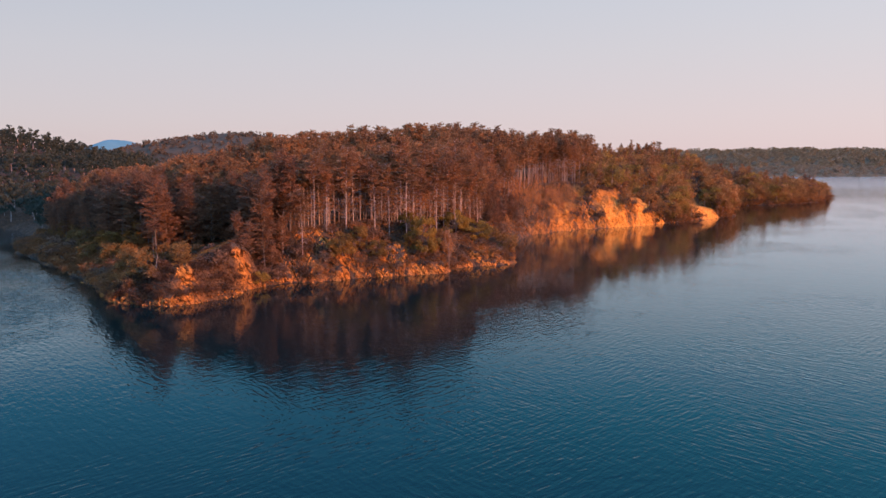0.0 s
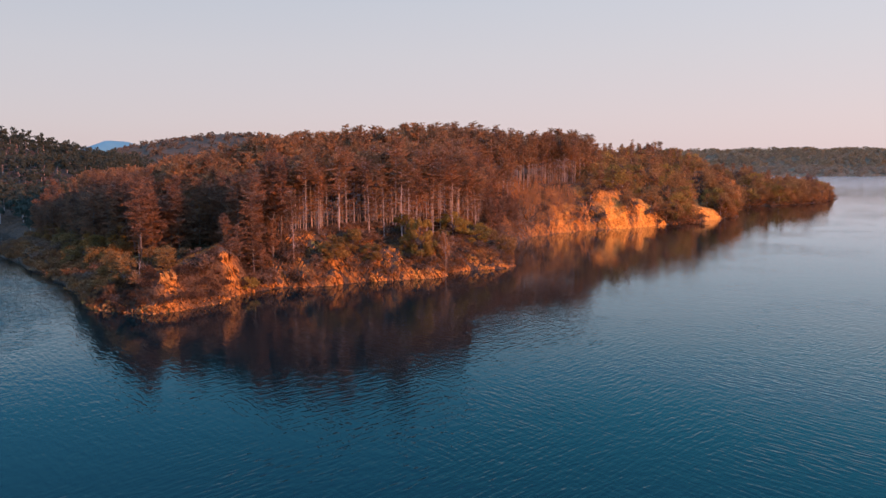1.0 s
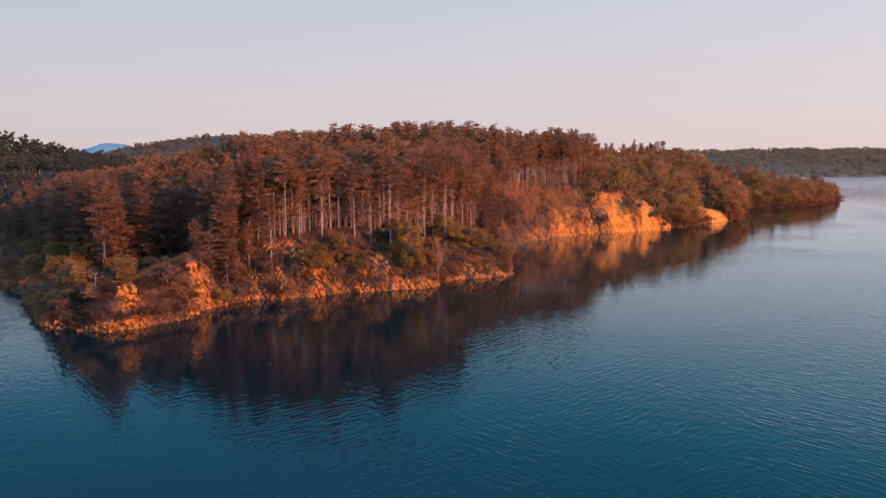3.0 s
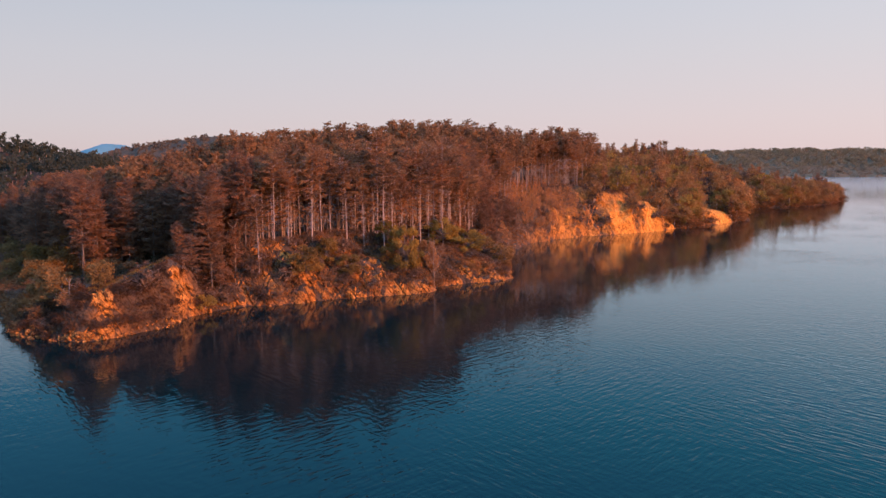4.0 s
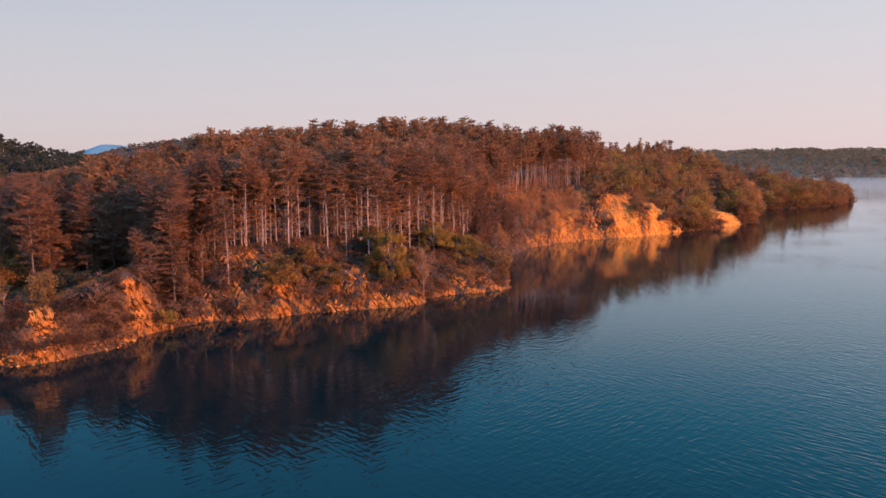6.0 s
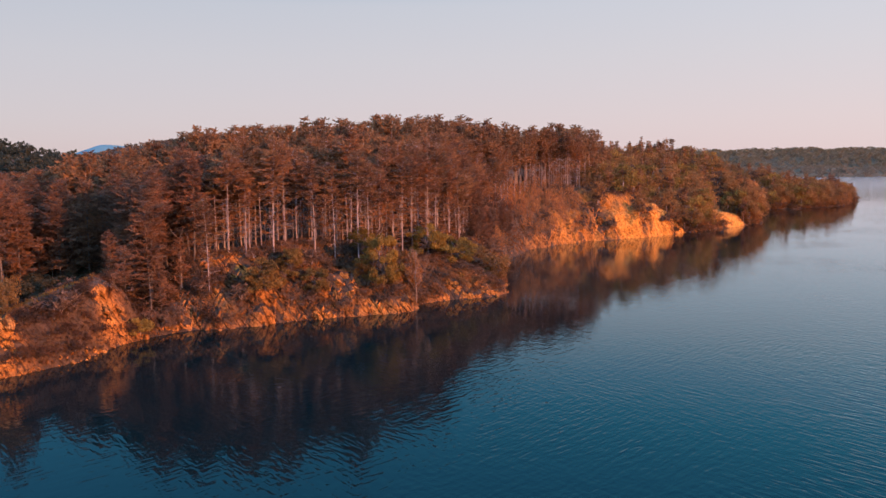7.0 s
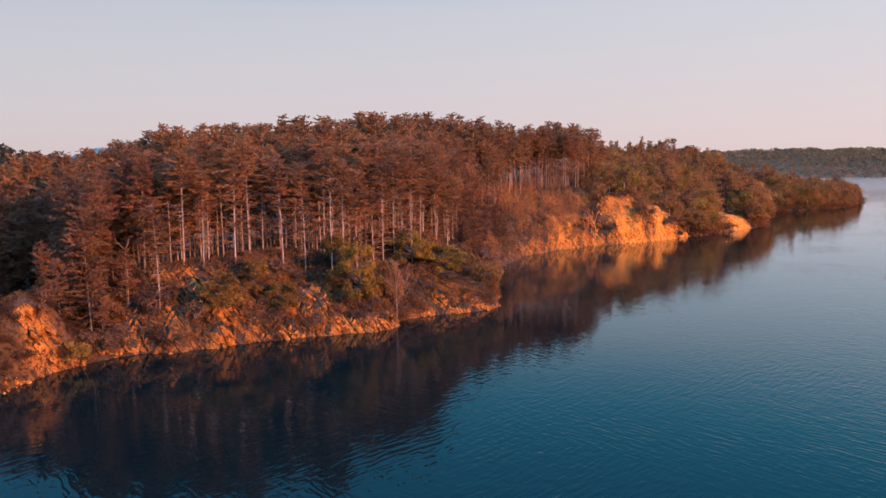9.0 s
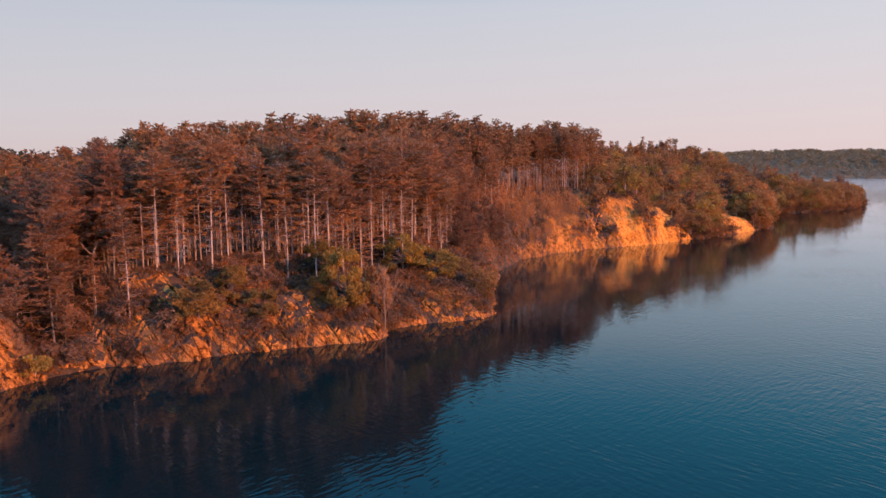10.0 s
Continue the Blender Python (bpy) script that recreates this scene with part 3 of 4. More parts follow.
def sprays(rng, at, out, size, blades, width, grade=None):
    """Flat fans of needles at places, spreading along the branch's way."""
    c, o = np.repeat(at, blades, axis=0), np.repeat(out, blades, axis=0)
    n = len(c)
    way = o + rng.normal(0, 0.55, (n, 3)) * (1, 1, 0.55) + (0, 0, 0.12)
    way /= np.linalg.norm(way, axis=1, keepdims=True)
    side = np.cross(way, (0, 0, 0.35) + rng.normal(0, 0.7, (n, 3)))
    side /= np.linalg.norm(side, axis=1, keepdims=True) + 1e-9
    length = size * rng.uniform(0.6, 1.3, (n, 1))
    if grade is not None:
        length = length * np.repeat(grade, blades)[:, None]
    base = c - way * length * 0.3
    v = np.stack([base - side * length * width, base + side * length * width, c + way * length], 1).reshape(-1, 3)
    return v, np.arange(n * 3).reshape(-1, 3)


def pine_parts(seed, height, crown=0.55, fine=True, reach=3.5, dead=44):
    """Arrays of a plantation pine: tall stem with dead side branches, and a ragged layered crown."""
    rng = np.random.default_rng(seed)
    lean, h = rng.normal(0, 0.016, 2) * height, height
    steps = 8 if fine else 4
    s = np.linspace(0, 1, steps)
    bow = rng.normal(0, 0.2, 2)
    axis = np.stack([lean[0] * s + bow[0] * np.sin(s * 3), lean[1] * s + bow[1] * np.sin(s * 3), h * s - 0.6 * (s == 0)], 1)
    wood = [tube(axis, 0.14 * (1 - s * 0.88) * h / 18 + 0.01, 6 if fine else 4)]
    low = 1 - crown
    at, ways = [], []
    z = h * low
    while z < h * 0.99:
        u = max(0.0, (z / h - low) / crown)
        o = np.array([np.interp(z / h, s, axis[:, 0]), np.interp(z / h, s, axis[:, 1]), z])
        n = rng.integers(3, 6)
        for ang in rng.uniform(0, 6.28) + np.arange(n) * 6.28 / n + rng.normal(0, 0.35, n):
            ln = reach * min(1.0, 0.75 + u) * (1.0 - 0.72 * u ** 2.4) * rng.uniform(0.4, 1.15)
            out = np.array([math.cos(ang), math.sin(ang), rng.uniform(-0.3, 0.35) + 0.32 * u])
            o = o + (0, 0, rng.normal(0, 0.3) * (1 - 0.6 * u))
            bend = np.array([0, 0, -0.03 * ln])
            if fine:
                wood.append(tube([o, o + out * ln], [0.045, 0.012], 3))
            k = max(3 if fine else 2, int(ln * (3.4 if fine else 1.6) * (1 + 0.5 * u)))
            f = rng.uniform(0.08, 1.0, k)[:, None]
            across = np.array([-out[1], out[0], 0]) * rng.normal(0, 0.22, (k, 1)) * ln * (1.2 - f)
            at.append(o + out * ln * f + bend * np.sin(f * 3) + across + rng.normal(0, 0.12, (k, 3)))
            ways.append(np.repeat(out[None], k, 0))
        z += rng.uniform(0.45, 0.8) * (1 if fine else 1.5) * (1.2 - 0.65 * u)
    tip = axis[-1]
    down = rng.random((16, 1)) ** 0.7
    at.append(tip - (0, 0, 2.6) * down + rng.normal(0, 0.2, (16, 3)) * (1, 1, 0.3) * (1 + 2 * down))
    ways.append(rng.normal(0, 0.6, (16, 3)) + (0, 0, 0.35))
    for _ in range(dead if fine else 0):
        z = h * rng.uniform(0.12, low + 0.15)
        ang, ln = rng.uniform(0, 6.28), rng.uniform(0.6, 2.6)
        o = np.array([np.interp(z / h, s, axis[:, 0]), np.interp(z / h, s, axis[:, 1]), z])
        end = o + np.array([math.cos(ang), math.sin(ang), rng.uniform(-0.2, 0.15)]) * ln
        wood.append(tube([o, end], [0.042, 0.014], 3))
        if rng.random() < 0.4:
            at.append(o + (end - o) * rng.uniform(0.5, 1.0, (2, 1)))
            ways.append(np.repeat((end - o)[None] / ln, 2, 0))
    at, ways = np.vstack(at), np.vstack(ways)
    grade = 1.1 - 0.5 * np.clip((at[:, 2] / h - low) / crown, 0, 1) ** 2
    return joined(wood), sprays(rng, at, ways, 0.66 if fine else 1.05, 5 if fine else 2, 0.15 if fine else 0.3, grade)


def broadleaf_parts(seed, height, spread, n_blobs, per_blob, leaf, bare=False, limbs=True, foot=0.3, puff=1.0):
    """Arrays of a broad-leaved tree: forked limbs and a clumped uneven crown."""
    rng = np.random.default_rng(seed)
    wood, centres = [], []
    trunk_top = height * rng.uniform(0.3, 0.42)
    fork = np.array([rng.normal(0, 0.2), rng.normal(0, 0.2), trunk_top])
    wood.append(tube([(0, 0, -0.6), fork * 0.5 + rng.normal(0, 0.08, 3), fork], [0.022 * height, 0.017 * height, 0.013 * height], 6 if limbs else 3))
    for n in range(n_blobs):
        ang, up = n * 2.4 + rng.normal(0, 0.3), 1 - (1 + foot) * rng.random() ** 0.8
        rad = spread * math.sqrt(max(0.08, 1 - max(0, up) ** 2)) * rng.uniform(0.45, 1.0)
        tip = np.array([math.cos(ang) * rad, math.sin(ang) * rad, height * (0.55 + 0.38 * up)])
        mid = fork + (tip - fork) * 0.5 + rng.normal(0, 0.25, 3) + (0, 0, -0.2)
        if limbs:
            wood.append(tube([fork - (0, 0, trunk_top * 0.3 * rng.random()), mid, tip], [0.008 * height, 0.005 * height, 0.0015 * height], 4))
        if bare:
            for _ in range(9):
                o = mid + (tip - mid) * rng.uniform(-0.4, 1)
                wood.append(tube([o, o + (tip - mid) * 0.3 + rng.normal(0, 0.45, 3)], [0.022, 0.006], 3))
        q = rng.normal(size=(per_blob, 3))
        q /= np.linalg.norm(q, axis=1, keepdims=True)
        size = spread * rng.uniform(0.24, 0.42) * puff
        centres.append(tip + q * size * rng.uniform(0.4, 1.05, (per_blob, 1)) * (1, 1, 0.75))
    return joined(wood), (None if bare else leaves(rng, np.vstack(centres), leaf))


def bush_parts(seed, wide, high, count, leaf):
    """Arrays of a many-stemmed bush."""
    rng = np.random.default_rng(seed)
    wood, centres = [], []
    for n in range(9):
        ang, rad = n * 2.4, wide * rng.uniform(0.15, 0.95)
        tip = np.array([math.cos(ang) * rad, math.sin(ang) * rad, high * rng.uniform(0.45, 1.0) * (1.15 - 0.5 * rad / wide)])
        wood.append(tube([(0, 0, -0.3), tip * (0.35, 0.35, 0.5), tip], [0.05, 0.035, 0.01], 3))
        q = rng.normal(size=(count // 9, 3)) * (wide * 0.27, wide * 0.27, high * 0.2)
        centres.append(np.maximum(tip * (1, 1, 0.8) + q, (-99, -99, 0.05)))
    return joined(wood), tufts(rng, np.vstack(centres), leaf, 2, 0.35, 0.16)


def tree_thing(name, parts, bark, foliage, label, category, group, stem=0):
    """A tree with its parts; stem: how many corners of the wood belong to the trunk, the rest are branches."""
    root = tagged(new(name), label, category, group)
    (wv, wf), crown = parts
    if stem:
        faces = wf[0]
        low = faces.max(axis=1) < stem
        mesh_object("trunk", wv[:stem], faces[low], bark, True, root)
        twigs = mesh_object("branchwork", wv[stem:], faces[~low] - stem, bark, True, root)
        tagged(twigs, kind="stuff")
    else:
        mesh_object("trunk", wv, wf, bark, True, root)
    if crown:
        mesh_object("crown", crown[0], crown[1], foliage, False, root)
    return root


rng = np.random.default_rng(7)


def scatter(n, box, keep, gap):
    """Up to n places in a box that keep(x, y, z, d) allows, no two nearer than gap."""
    return thinned(rng.uniform(box[0], box[1], n), rng.uniform(box[2], box[3], n), keep, gap)


def thinned(x, y, keep, gap):
    z, bare, d = terrain(x, y)
    ok = keep(x, y, z, d) & (bare < 0.3)
    x, y, z = x[ok], y[ok], z[ok]
    cells, out = {}, []
    for px, py, pz in zip(x, y, z):
        ci, cj = int(px // gap), int(py // gap)
        near = (q for a in (-1, 0, 1) for b in (-1, 0, 1) for q in cells.get((ci + a, cj + b), ()))
        if all((px - qx) ** 2 + (py - qy) ** 2 > gap * gap for qx, qy in near):
            cells.setdefault((ci, cj), []).append((px, py))
            out.append((px, py, pz))
    return np.array(out).reshape(-1, 3)


def coast_scatter(n, box, keep, gap, reach):
    """Places within reach of the water's edge."""
    seg = COAST[1:] - COAST[:-1]
    run = np.linalg.norm(seg, axis=1)
    run = run * ((COAST[:-1, 0] > box[0]) & (COAST[:-1, 0] < box[1]) & (COAST[:-1, 1] > box[2]) & (COAST[:-1, 1] < box[3]))
    k = rng.choice(len(seg), n, p=run / run.sum())
    p = COAST[k] + seg[k] * rng.random((n, 1)) + rng.uniform(-reach, reach, (n, 2))
    return thinned(p[:, 0], p[:, 1], keep, gap)


def spun(p, angle, scale, sz=None):
    return Matrix.Translation(p) @ Matrix.Rotation(angle, 4, "Z") @ Matrix.Diagonal((scale, scale, sz or scale, 1))


def wood_stuff(name, places, shapes, bark, foliage, label, category, lo=0.8, hi=1.15, grow=None):
    """Many far trees as one thing: stems and crowns."""
    sv, sf, cv, cf, ns, nc = [], {}, [], {}, 0, 0
    for p in places:
        (wv, wf), (lv, lf) = shapes[rng.integers(len(shapes))]
        a, s = rng.uniform(0, 6.28), rng.uniform(lo, hi) * (grow(p) if grow else 1)
        rot = np.array([[math.cos(a), -math.sin(a), 0], [math.sin(a), math.cos(a), 0], [0, 0, 1]]).T * s
        sv.append(wv @ rot + p)
        for f in wf:
            sf.setdefault(f.shape[1], []).append(f + ns)
        ns += len(wv)
        cv.append(lv @ rot + p)
        cf.setdefault(lf.shape[1], []).append(lf + nc)
        nc += len(lv)
    root = tagged(new(name), label, category, kind="stuff")
    mesh_object("trunk", np.vstack(sv), [np.vstack(f) for f in sf.values()], bark, True, root)
    mesh_object("crown", np.vstack(cv), [np.vstack(f) for f in cf.values()], foliage, False, root)
    return root


def growth(p):
    """Pines stay low on the windy western flank."""
    west = min(1.0, max(0.0, (-92 - p[0]) / 34))
    return 1 - west * (0.38 - 0.2 * min(1.0, max(0.0, (p[1] - 235) / 60)))


def planted(master_list, places, lo, hi, tall=(0.9, 1.1), choose=None, grow=None):
    """Copies of the masters at places, each master itself first. choose(place): the numbers of the masters that may stand there."""
    used = set()
    for k, p in enumerate(places):
        s = rng.uniform(lo, hi) * (grow(p) if grow else 1)
        m = spun(p, rng.uniform(0, 6.28), s, s * rng.uniform(*tall))
        n = int(rng.choice(choose(p))) if choose else k % len(master_list)
        ob = copy_thing(master_list[n], Matrix()) if n in used else master_list[n]
        used.add(n)
        ob.matrix_basis = m


def on_ground(points, sink=0.0):
    p = np.array(points, float)
    return np.column_stack([p, terrain(p[:, 0], p[:, 1])[0] - sink])


# the pine plantation on the peninsula
def pine_ground(x, y, z, d):
    edge = 9.5 + 7 * blob(x, y, 15, 225, 16) + 8 * blob(x, y, -75, 170, 25) + 13 * blob(x, y, 60, 340, 30) + 4 * blob(x, y, -125, 235, 30)
    return (d > edge) & (z > 3) & (x < 62 + (y - 352) * 0.38) & (x > -150) & (y < 420) & ~((x + 54) ** 2 + (y - 174) ** 2 < 170) & ~((x + 59) ** 2 + (y - 184) ** 2 < 110)


brow = on_ground([(46, 348), (48.5, 350), (50, 347.5), (52, 351), (54, 349), (55.5, 352.5), (57.5, 350.5), (59.5, 353.5), (61.5, 352), (49.5, 353), (53, 354.5), (63, 355),
                  (44, 345.5), (42, 344), (47, 346), (51, 349), (53.2, 350), (58.5, 352), (56.5, 349.5), (45.3, 348.5), (40.5, 345.5)])
knoll = on_ground([(-43.5, 183.5), (-44.5, 187), (-45, 190.5), (-47, 185.5), (-42.5, 181), (-48.5, 189.5), (-34.5, 187.5)])
spots = scatter(22000, (-150, 110, 160, 400), pine_ground, 2.6)
spots = spots[(spots[:, 1] < 338) | (spots[:, 0] > 15)]
spots = spots[(terrain(spots[:, 0], spots[:, 1])[2] < 40) | (rng.random(len(spots)) < 0.5)]
front = np.argsort(terrain(spots[:, 0], spots[:, 1])[2] + 0.12 * spots[:, 1])
near_spots, far_spots = np.vstack([brow, knoll, spots[front[:275]]]), spots[front[275:]]
pines = [tree_thing("pine_tree", pine_parts(100 + k, 20.0, c, dead=90 if c < 0.57 else 44), BARK if c < 0.57 else DARKBARK, PINE if c < 0.57 else DULLPINE,
                    "tall pine with pale bare stem and brown crown" if c < 0.57 else "branchy pine with dull brown needles almost to the ground",
                    "pine tree", "pines of the plantation", 48) for k, c in enumerate((0.34, 0.40, 0.48, 0.6, 0.64, 0.7, 0.75))]


def stand(p):
    """Tall bare stems in the middle of the bank, branchy trees on its flanks."""
    if p[0] > 40:
        return (0, 0, 1)
    if p[0] > 6 and p[1] < 300:
        return (1, 2, 2, 3)
    return (0, 0, 1, 1, 2) if -36 < p[0] < 75 else (3, 4, 5, 6) if p[0] < -36 else (1, 2, 3, 4)


planted(pines, near_spots, 0.8, 1.08, choose=stand, grow=growth)
wood_stuff("pine_wood", far_spots, [pine_parts(200 + k, 20.0, c, False) for k, c in enumerate((0.42, 0.48, 0.54, 0.6))], BARK, PINE,
           "dense brownish pine wood covering the hilltop", "wood", grow=growth)

# young pines on the banks: in the gully, on the cove's slope and below the landslip
def young_ground(x, y, _, d):
    where = blob(x, y, -43, 182, 6.5) + 0.8 * blob(x, y, 24, 262, 16) + 0.8 * blob(x, y, 30, 285, 18)
    return (d > 3.0) & (d < np.where(y > 300, 8, 24)) & (where > 0.35) & (sum(blob(x, y, *p) for p in PATCHES) < 0.35)


young = coast_scatter(3500, (-100, 80, 150, 350), young_ground, 2.5, 24)
young_pines = [tree_thing("young_pine", pine_parts(150 + k, 10.5, c, True, 2.0, 12), DARKBARK, DULLPINE, "young pine with thin stem and low brown branches",
                          "pine tree", "young pines on the bank", 48) for k, c in enumerate((0.7, 0.8, 0.6, 0.75))]
flank_young = scatter(1500, (-76, -42, 193, 222), lambda x, y, z, d: d > 5, 3.0)
planted(young_pines, np.vstack([young[:140], flank_young[:45]]), 0.65, 1.2)

# leafless thicket of thin stems on the cove's slope
def sapling_parts(seed, height):
    r = np.random.default_rng(seed)
    wood, tips = [], []
    for _ in range(5):
        foot, lean = r.normal(0, 0.7, 2), r.normal(0, 0.09, 2) * height
        h = height * r.uniform(0.6, 1.05)
        a, b = np.array([foot[0], foot[1], -0.5]), np.array([foot[0] + lean[0], foot[1] + lean[1], h])
        wood.append(tube([a, (a + b) / 2 + r.normal(0, 0.12, 3), b], [0.07, 0.05, 0.014], 4))
        for _ in range(11):
            o = a + (b - a) * r.uniform(0.3, 0.97)
            e = o + np.array([*r.normal(0, 0.6, 2), r.uniform(0.4, 1.4)])
            wood.append(tube([o, e], [0.025, 0.006], 3))
            tips.append(o + (e - o) * r.uniform(0.3, 1.1, (4, 1)))
    return joined(wood), tufts(r, np.vstack(tips), 0.45, 2, 0.9, 0.12)


saplings = [tree_thing("sapling_clump", sapling_parts(170 + k, 6.5), DEADTWIG, BRUSH, "clump of thin red brown saplings on the slope",
                       "sapling", "saplings of the thicket") for k in range(4)]
slope = scatter(5000, (20, 75, 240, 365), lambda x, y, z, d: (d > 1.5) & (d < 18) & (blob(x, y, 44, 328, 20) + 0.6 * blob(x, y, 27, 275, 14) > 0.3), 1.5)
planted(saplings, slope[:300], 0.4, 0.8)

# mixed wood on the far part of the peninsula
def mixed_ground(x, y, z, d):
    return (d > 1.0) & (d < 80) & (x > 62 + (y - 340) * 0.15) & (z > 0.8) & (x + 0.8 * (y - 400) < 520)


mixed = scatter(14000, (60, 360, 345, 690), mixed_ground, 4.2)
fringe = coast_scatter(3000, (105, 350, 355, 680), lambda x, y, z, d: (d > 0.6) & (d < 7), 3.0, 8)
mixed = np.vstack([mixed, fringe])
mz = terrain(mixed[:, 0], mixed[:, 1])[2]
pick = rng.random(len(mixed)) < np.where(mz > 30, 0.4, 0.12)
wood_stuff("mixed_pine_wood", mixed[pick], [pine_parts(300 + k, 13.2, 0.75, False, 2.4) for k in range(3)], BARK, PINE, "pines among broad-leaved trees on the far point", "wood")
crowns = [broadleaf_parts(320 + k, 11.5, 4.4, 19, 46, 0.42, limbs=False, foot=1.1, puff=1.2) for k in range(4)]
rest = mixed[~pick]
tone = rng.random(len(rest))
wood_stuff("broadleaf_wood", rest[tone < 0.62], crowns, BARK, AUTUMN, "rust brown broad-leaved wood along the shore", "wood", 0.55, 1.15)
wood_stuff("oak_wood", rest[(tone >= 0.62) & (tone < 0.8)], crowns, BARK, OAK, "olive oaks among the brown trees by the shore", "wood", 0.55, 1.15)
wood_stuff("bare_wood", rest[tone >= 0.8], crowns, BARK, TWIGS, "dull brown half-bare trees by the shore", "wood", 0.5, 1.0)

# hill across the inlet, its shade put into the dark leaf colour
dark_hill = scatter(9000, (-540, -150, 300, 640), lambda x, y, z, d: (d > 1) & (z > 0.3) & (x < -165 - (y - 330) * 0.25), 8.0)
wood_stuff("hillside_wood", dark_hill, [broadleaf_parts(340 + k, 12.5, 4.4, 12, 20, 0.85, limbs=False, foot=0.8) for k in range(3)], BARK, HILLSHADELEAF,
           "green wood across the inlet, coloured dark for shade", "wood")

# oaks and brown broad-leaved trees on the banks
oaks = [tree_thing("oak_tree", broadleaf_parts(400 + k, 9.5, 4.5, 46, 250, 0.2, foot=1.0, puff=0.66), DARKBARK, OAK, "olive green oak with clumped crown on the rocky bank",
                   "oak tree", "oaks on the bank", 18) for k in range(4)]
for oak, (px, py, wide, tall) in zip(oaks, ((-4.0, 198.4, 0.85, 1.25), (4.5, 221.0, 1.05, 0.8), (10.5, 224.5, 1.05, 0.8), (-8.5, 204.5, 0.75, 0.75))):
    oak.matrix_basis = spun(on_ground([(px, py)], 0.4)[0], px * 2.1, wide, tall)
rust_oak = tree_thing("oak_tree", broadleaf_parts(407, 9.5, 3.0, 30, 260, 0.2, foot=0.6), DARKBARK, AUTUMN, "rust brown oak among the green ones on the bank", "oak tree", "oaks on the bank", 18)
rust_oak.matrix_basis = spun(on_ground([(0.8, 205.0)], 0.4)[0], 0.7, 0.9, 1.05)
green_bush = tree_thing("green_bush", broadleaf_parts(405, 3.2, 2.0, 16, 110, 0.2, foot=1.1, puff=1.2), BARK, OAK, "olive green bush at the foot of the bluff", "bush", "", 18)
green_bush.matrix_basis = spun(on_ground([(-42.5, 175.2)], 0.1)[0], 1.0, 1.0)
olive_bush = tree_thing("green_bush", broadleaf_parts(406, 3.4, 1.9, 16, 110, 0.2, foot=1.1, puff=1.2), BARK, OAK, "olive green bush behind the bluff's crest", "bush", "", 18)
olive_bush.matrix_basis = spun(on_ground([(-58, 167.5)], 0.1)[0], 2.4, 0.5)
flank = [tree_thing("flank_oak", broadleaf_parts(470 + k, 9.0, 3.4, 34, 130, 0.26, foot=1.0, puff=1.15), DARKBARK, OAKBROWN,
                    "tall olive brown oak on the shaded flank", "oak tree", "oaks on the shaded flank", 18) for k in range(3)]
planted(flank, on_ground([(-80.5, 191), (-80, 198.5), (-88, 202), (-79.5, 207), (-95, 212), (-87, 214), (-102, 222), (-93, 225)], 0.2), 0.7, 1.0)
hollow = [tree_thing("hollow_oak", broadleaf_parts(424 + k, 5.2, 2.6, 24, 120, 0.24, foot=1.2, puff=1.2), DARKBARK, HOLLOWSHADELEAF,
                     "low oak in the hollow, leaves coloured dark for shade", "oak tree", "oaks in the hollow", 18) for k in range(2)]
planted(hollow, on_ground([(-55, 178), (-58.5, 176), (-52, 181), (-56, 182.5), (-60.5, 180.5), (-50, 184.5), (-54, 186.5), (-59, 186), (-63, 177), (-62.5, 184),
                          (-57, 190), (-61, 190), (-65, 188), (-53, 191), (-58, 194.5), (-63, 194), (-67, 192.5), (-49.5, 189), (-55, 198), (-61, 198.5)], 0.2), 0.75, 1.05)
brown = [tree_thing("scrub_oak", broadleaf_parts(410 + k, 6.5, 2.9, 26, 90, 0.25, foot=1.1, puff=1.35), DARKBARK, SCRUBOAK,
                    "rust brown low oak on the lake bank", "oak tree", "rust brown oaks on the bank", 18) for k in range(3)]
left_bank = coast_scatter(900, (-152, -58, 150, 290), lambda x, y, z, d: (d > 4) & (d < 20) & ((x + 54) ** 2 + (y - 174) ** 2 > 210) & ((x > -108) | (d > 11)), 5.4, 20)
planted(brown, np.vstack([left_bank[:46], on_ground([(20, 224), (16, 232), (52, 366), (56, 369), (60, 366), (58, 374), (63, 371), (67, 368), (66, 376), (71, 373), (75, 371), (54, 376), (72, 380)], 0.1)]), 0.55, 1.05)
for px, py, wide, tall in ((-24.6, 188.6, 1.15, 1.0), (-16.2, 193.2, 0.85, 0.75), (-8.2, 198.5, 0.7, 0.6), (-21.0, 194.0, 0.8, 0.8)):
    bank_oak = tree_thing("bank_oak", broadleaf_parts(420 + int(wide * 100), 6.5, 2.9, 34, 150, 0.2, foot=1.2, puff=0.95), DARKBARK, OAKBROWN,
                          "round olive brown oak bush on the rocky bank", "oak tree", "oak bushes on the rocky bank", 18)
    bank_oak.matrix_basis = spun(on_ground([(px, py)], 0.3)[0], px, wide, tall)

shore_oaks = [tree_thing("shore_oak", broadleaf_parts(415 + k, 14.0, 5.4, 30, 70, 0.46, foot=1.0, puff=1.25), DARKBARK, AUTUMN,
                         "tall rounded oak with rust brown leaves by the water", "oak tree", "oaks on the headland", 18) for k in range(2)]
planted(shore_oaks, on_ground([(159, 417), (153, 412), (162, 428), (150, 421), (125, 390), (119, 386), (156, 432)], 0.4), 0.85, 1.15)
lone = [tree_thing("lone_pine", pine_parts(180, 15.0, 0.7, True, 3.2, 14), BARK, DULLPINE, "dark lone pine near the end of the point", "pine tree", "pines on the point", 48)]
planted(lone, on_ground([(286, 592), (296, 606)], 0.2), 0.95, 1.1)

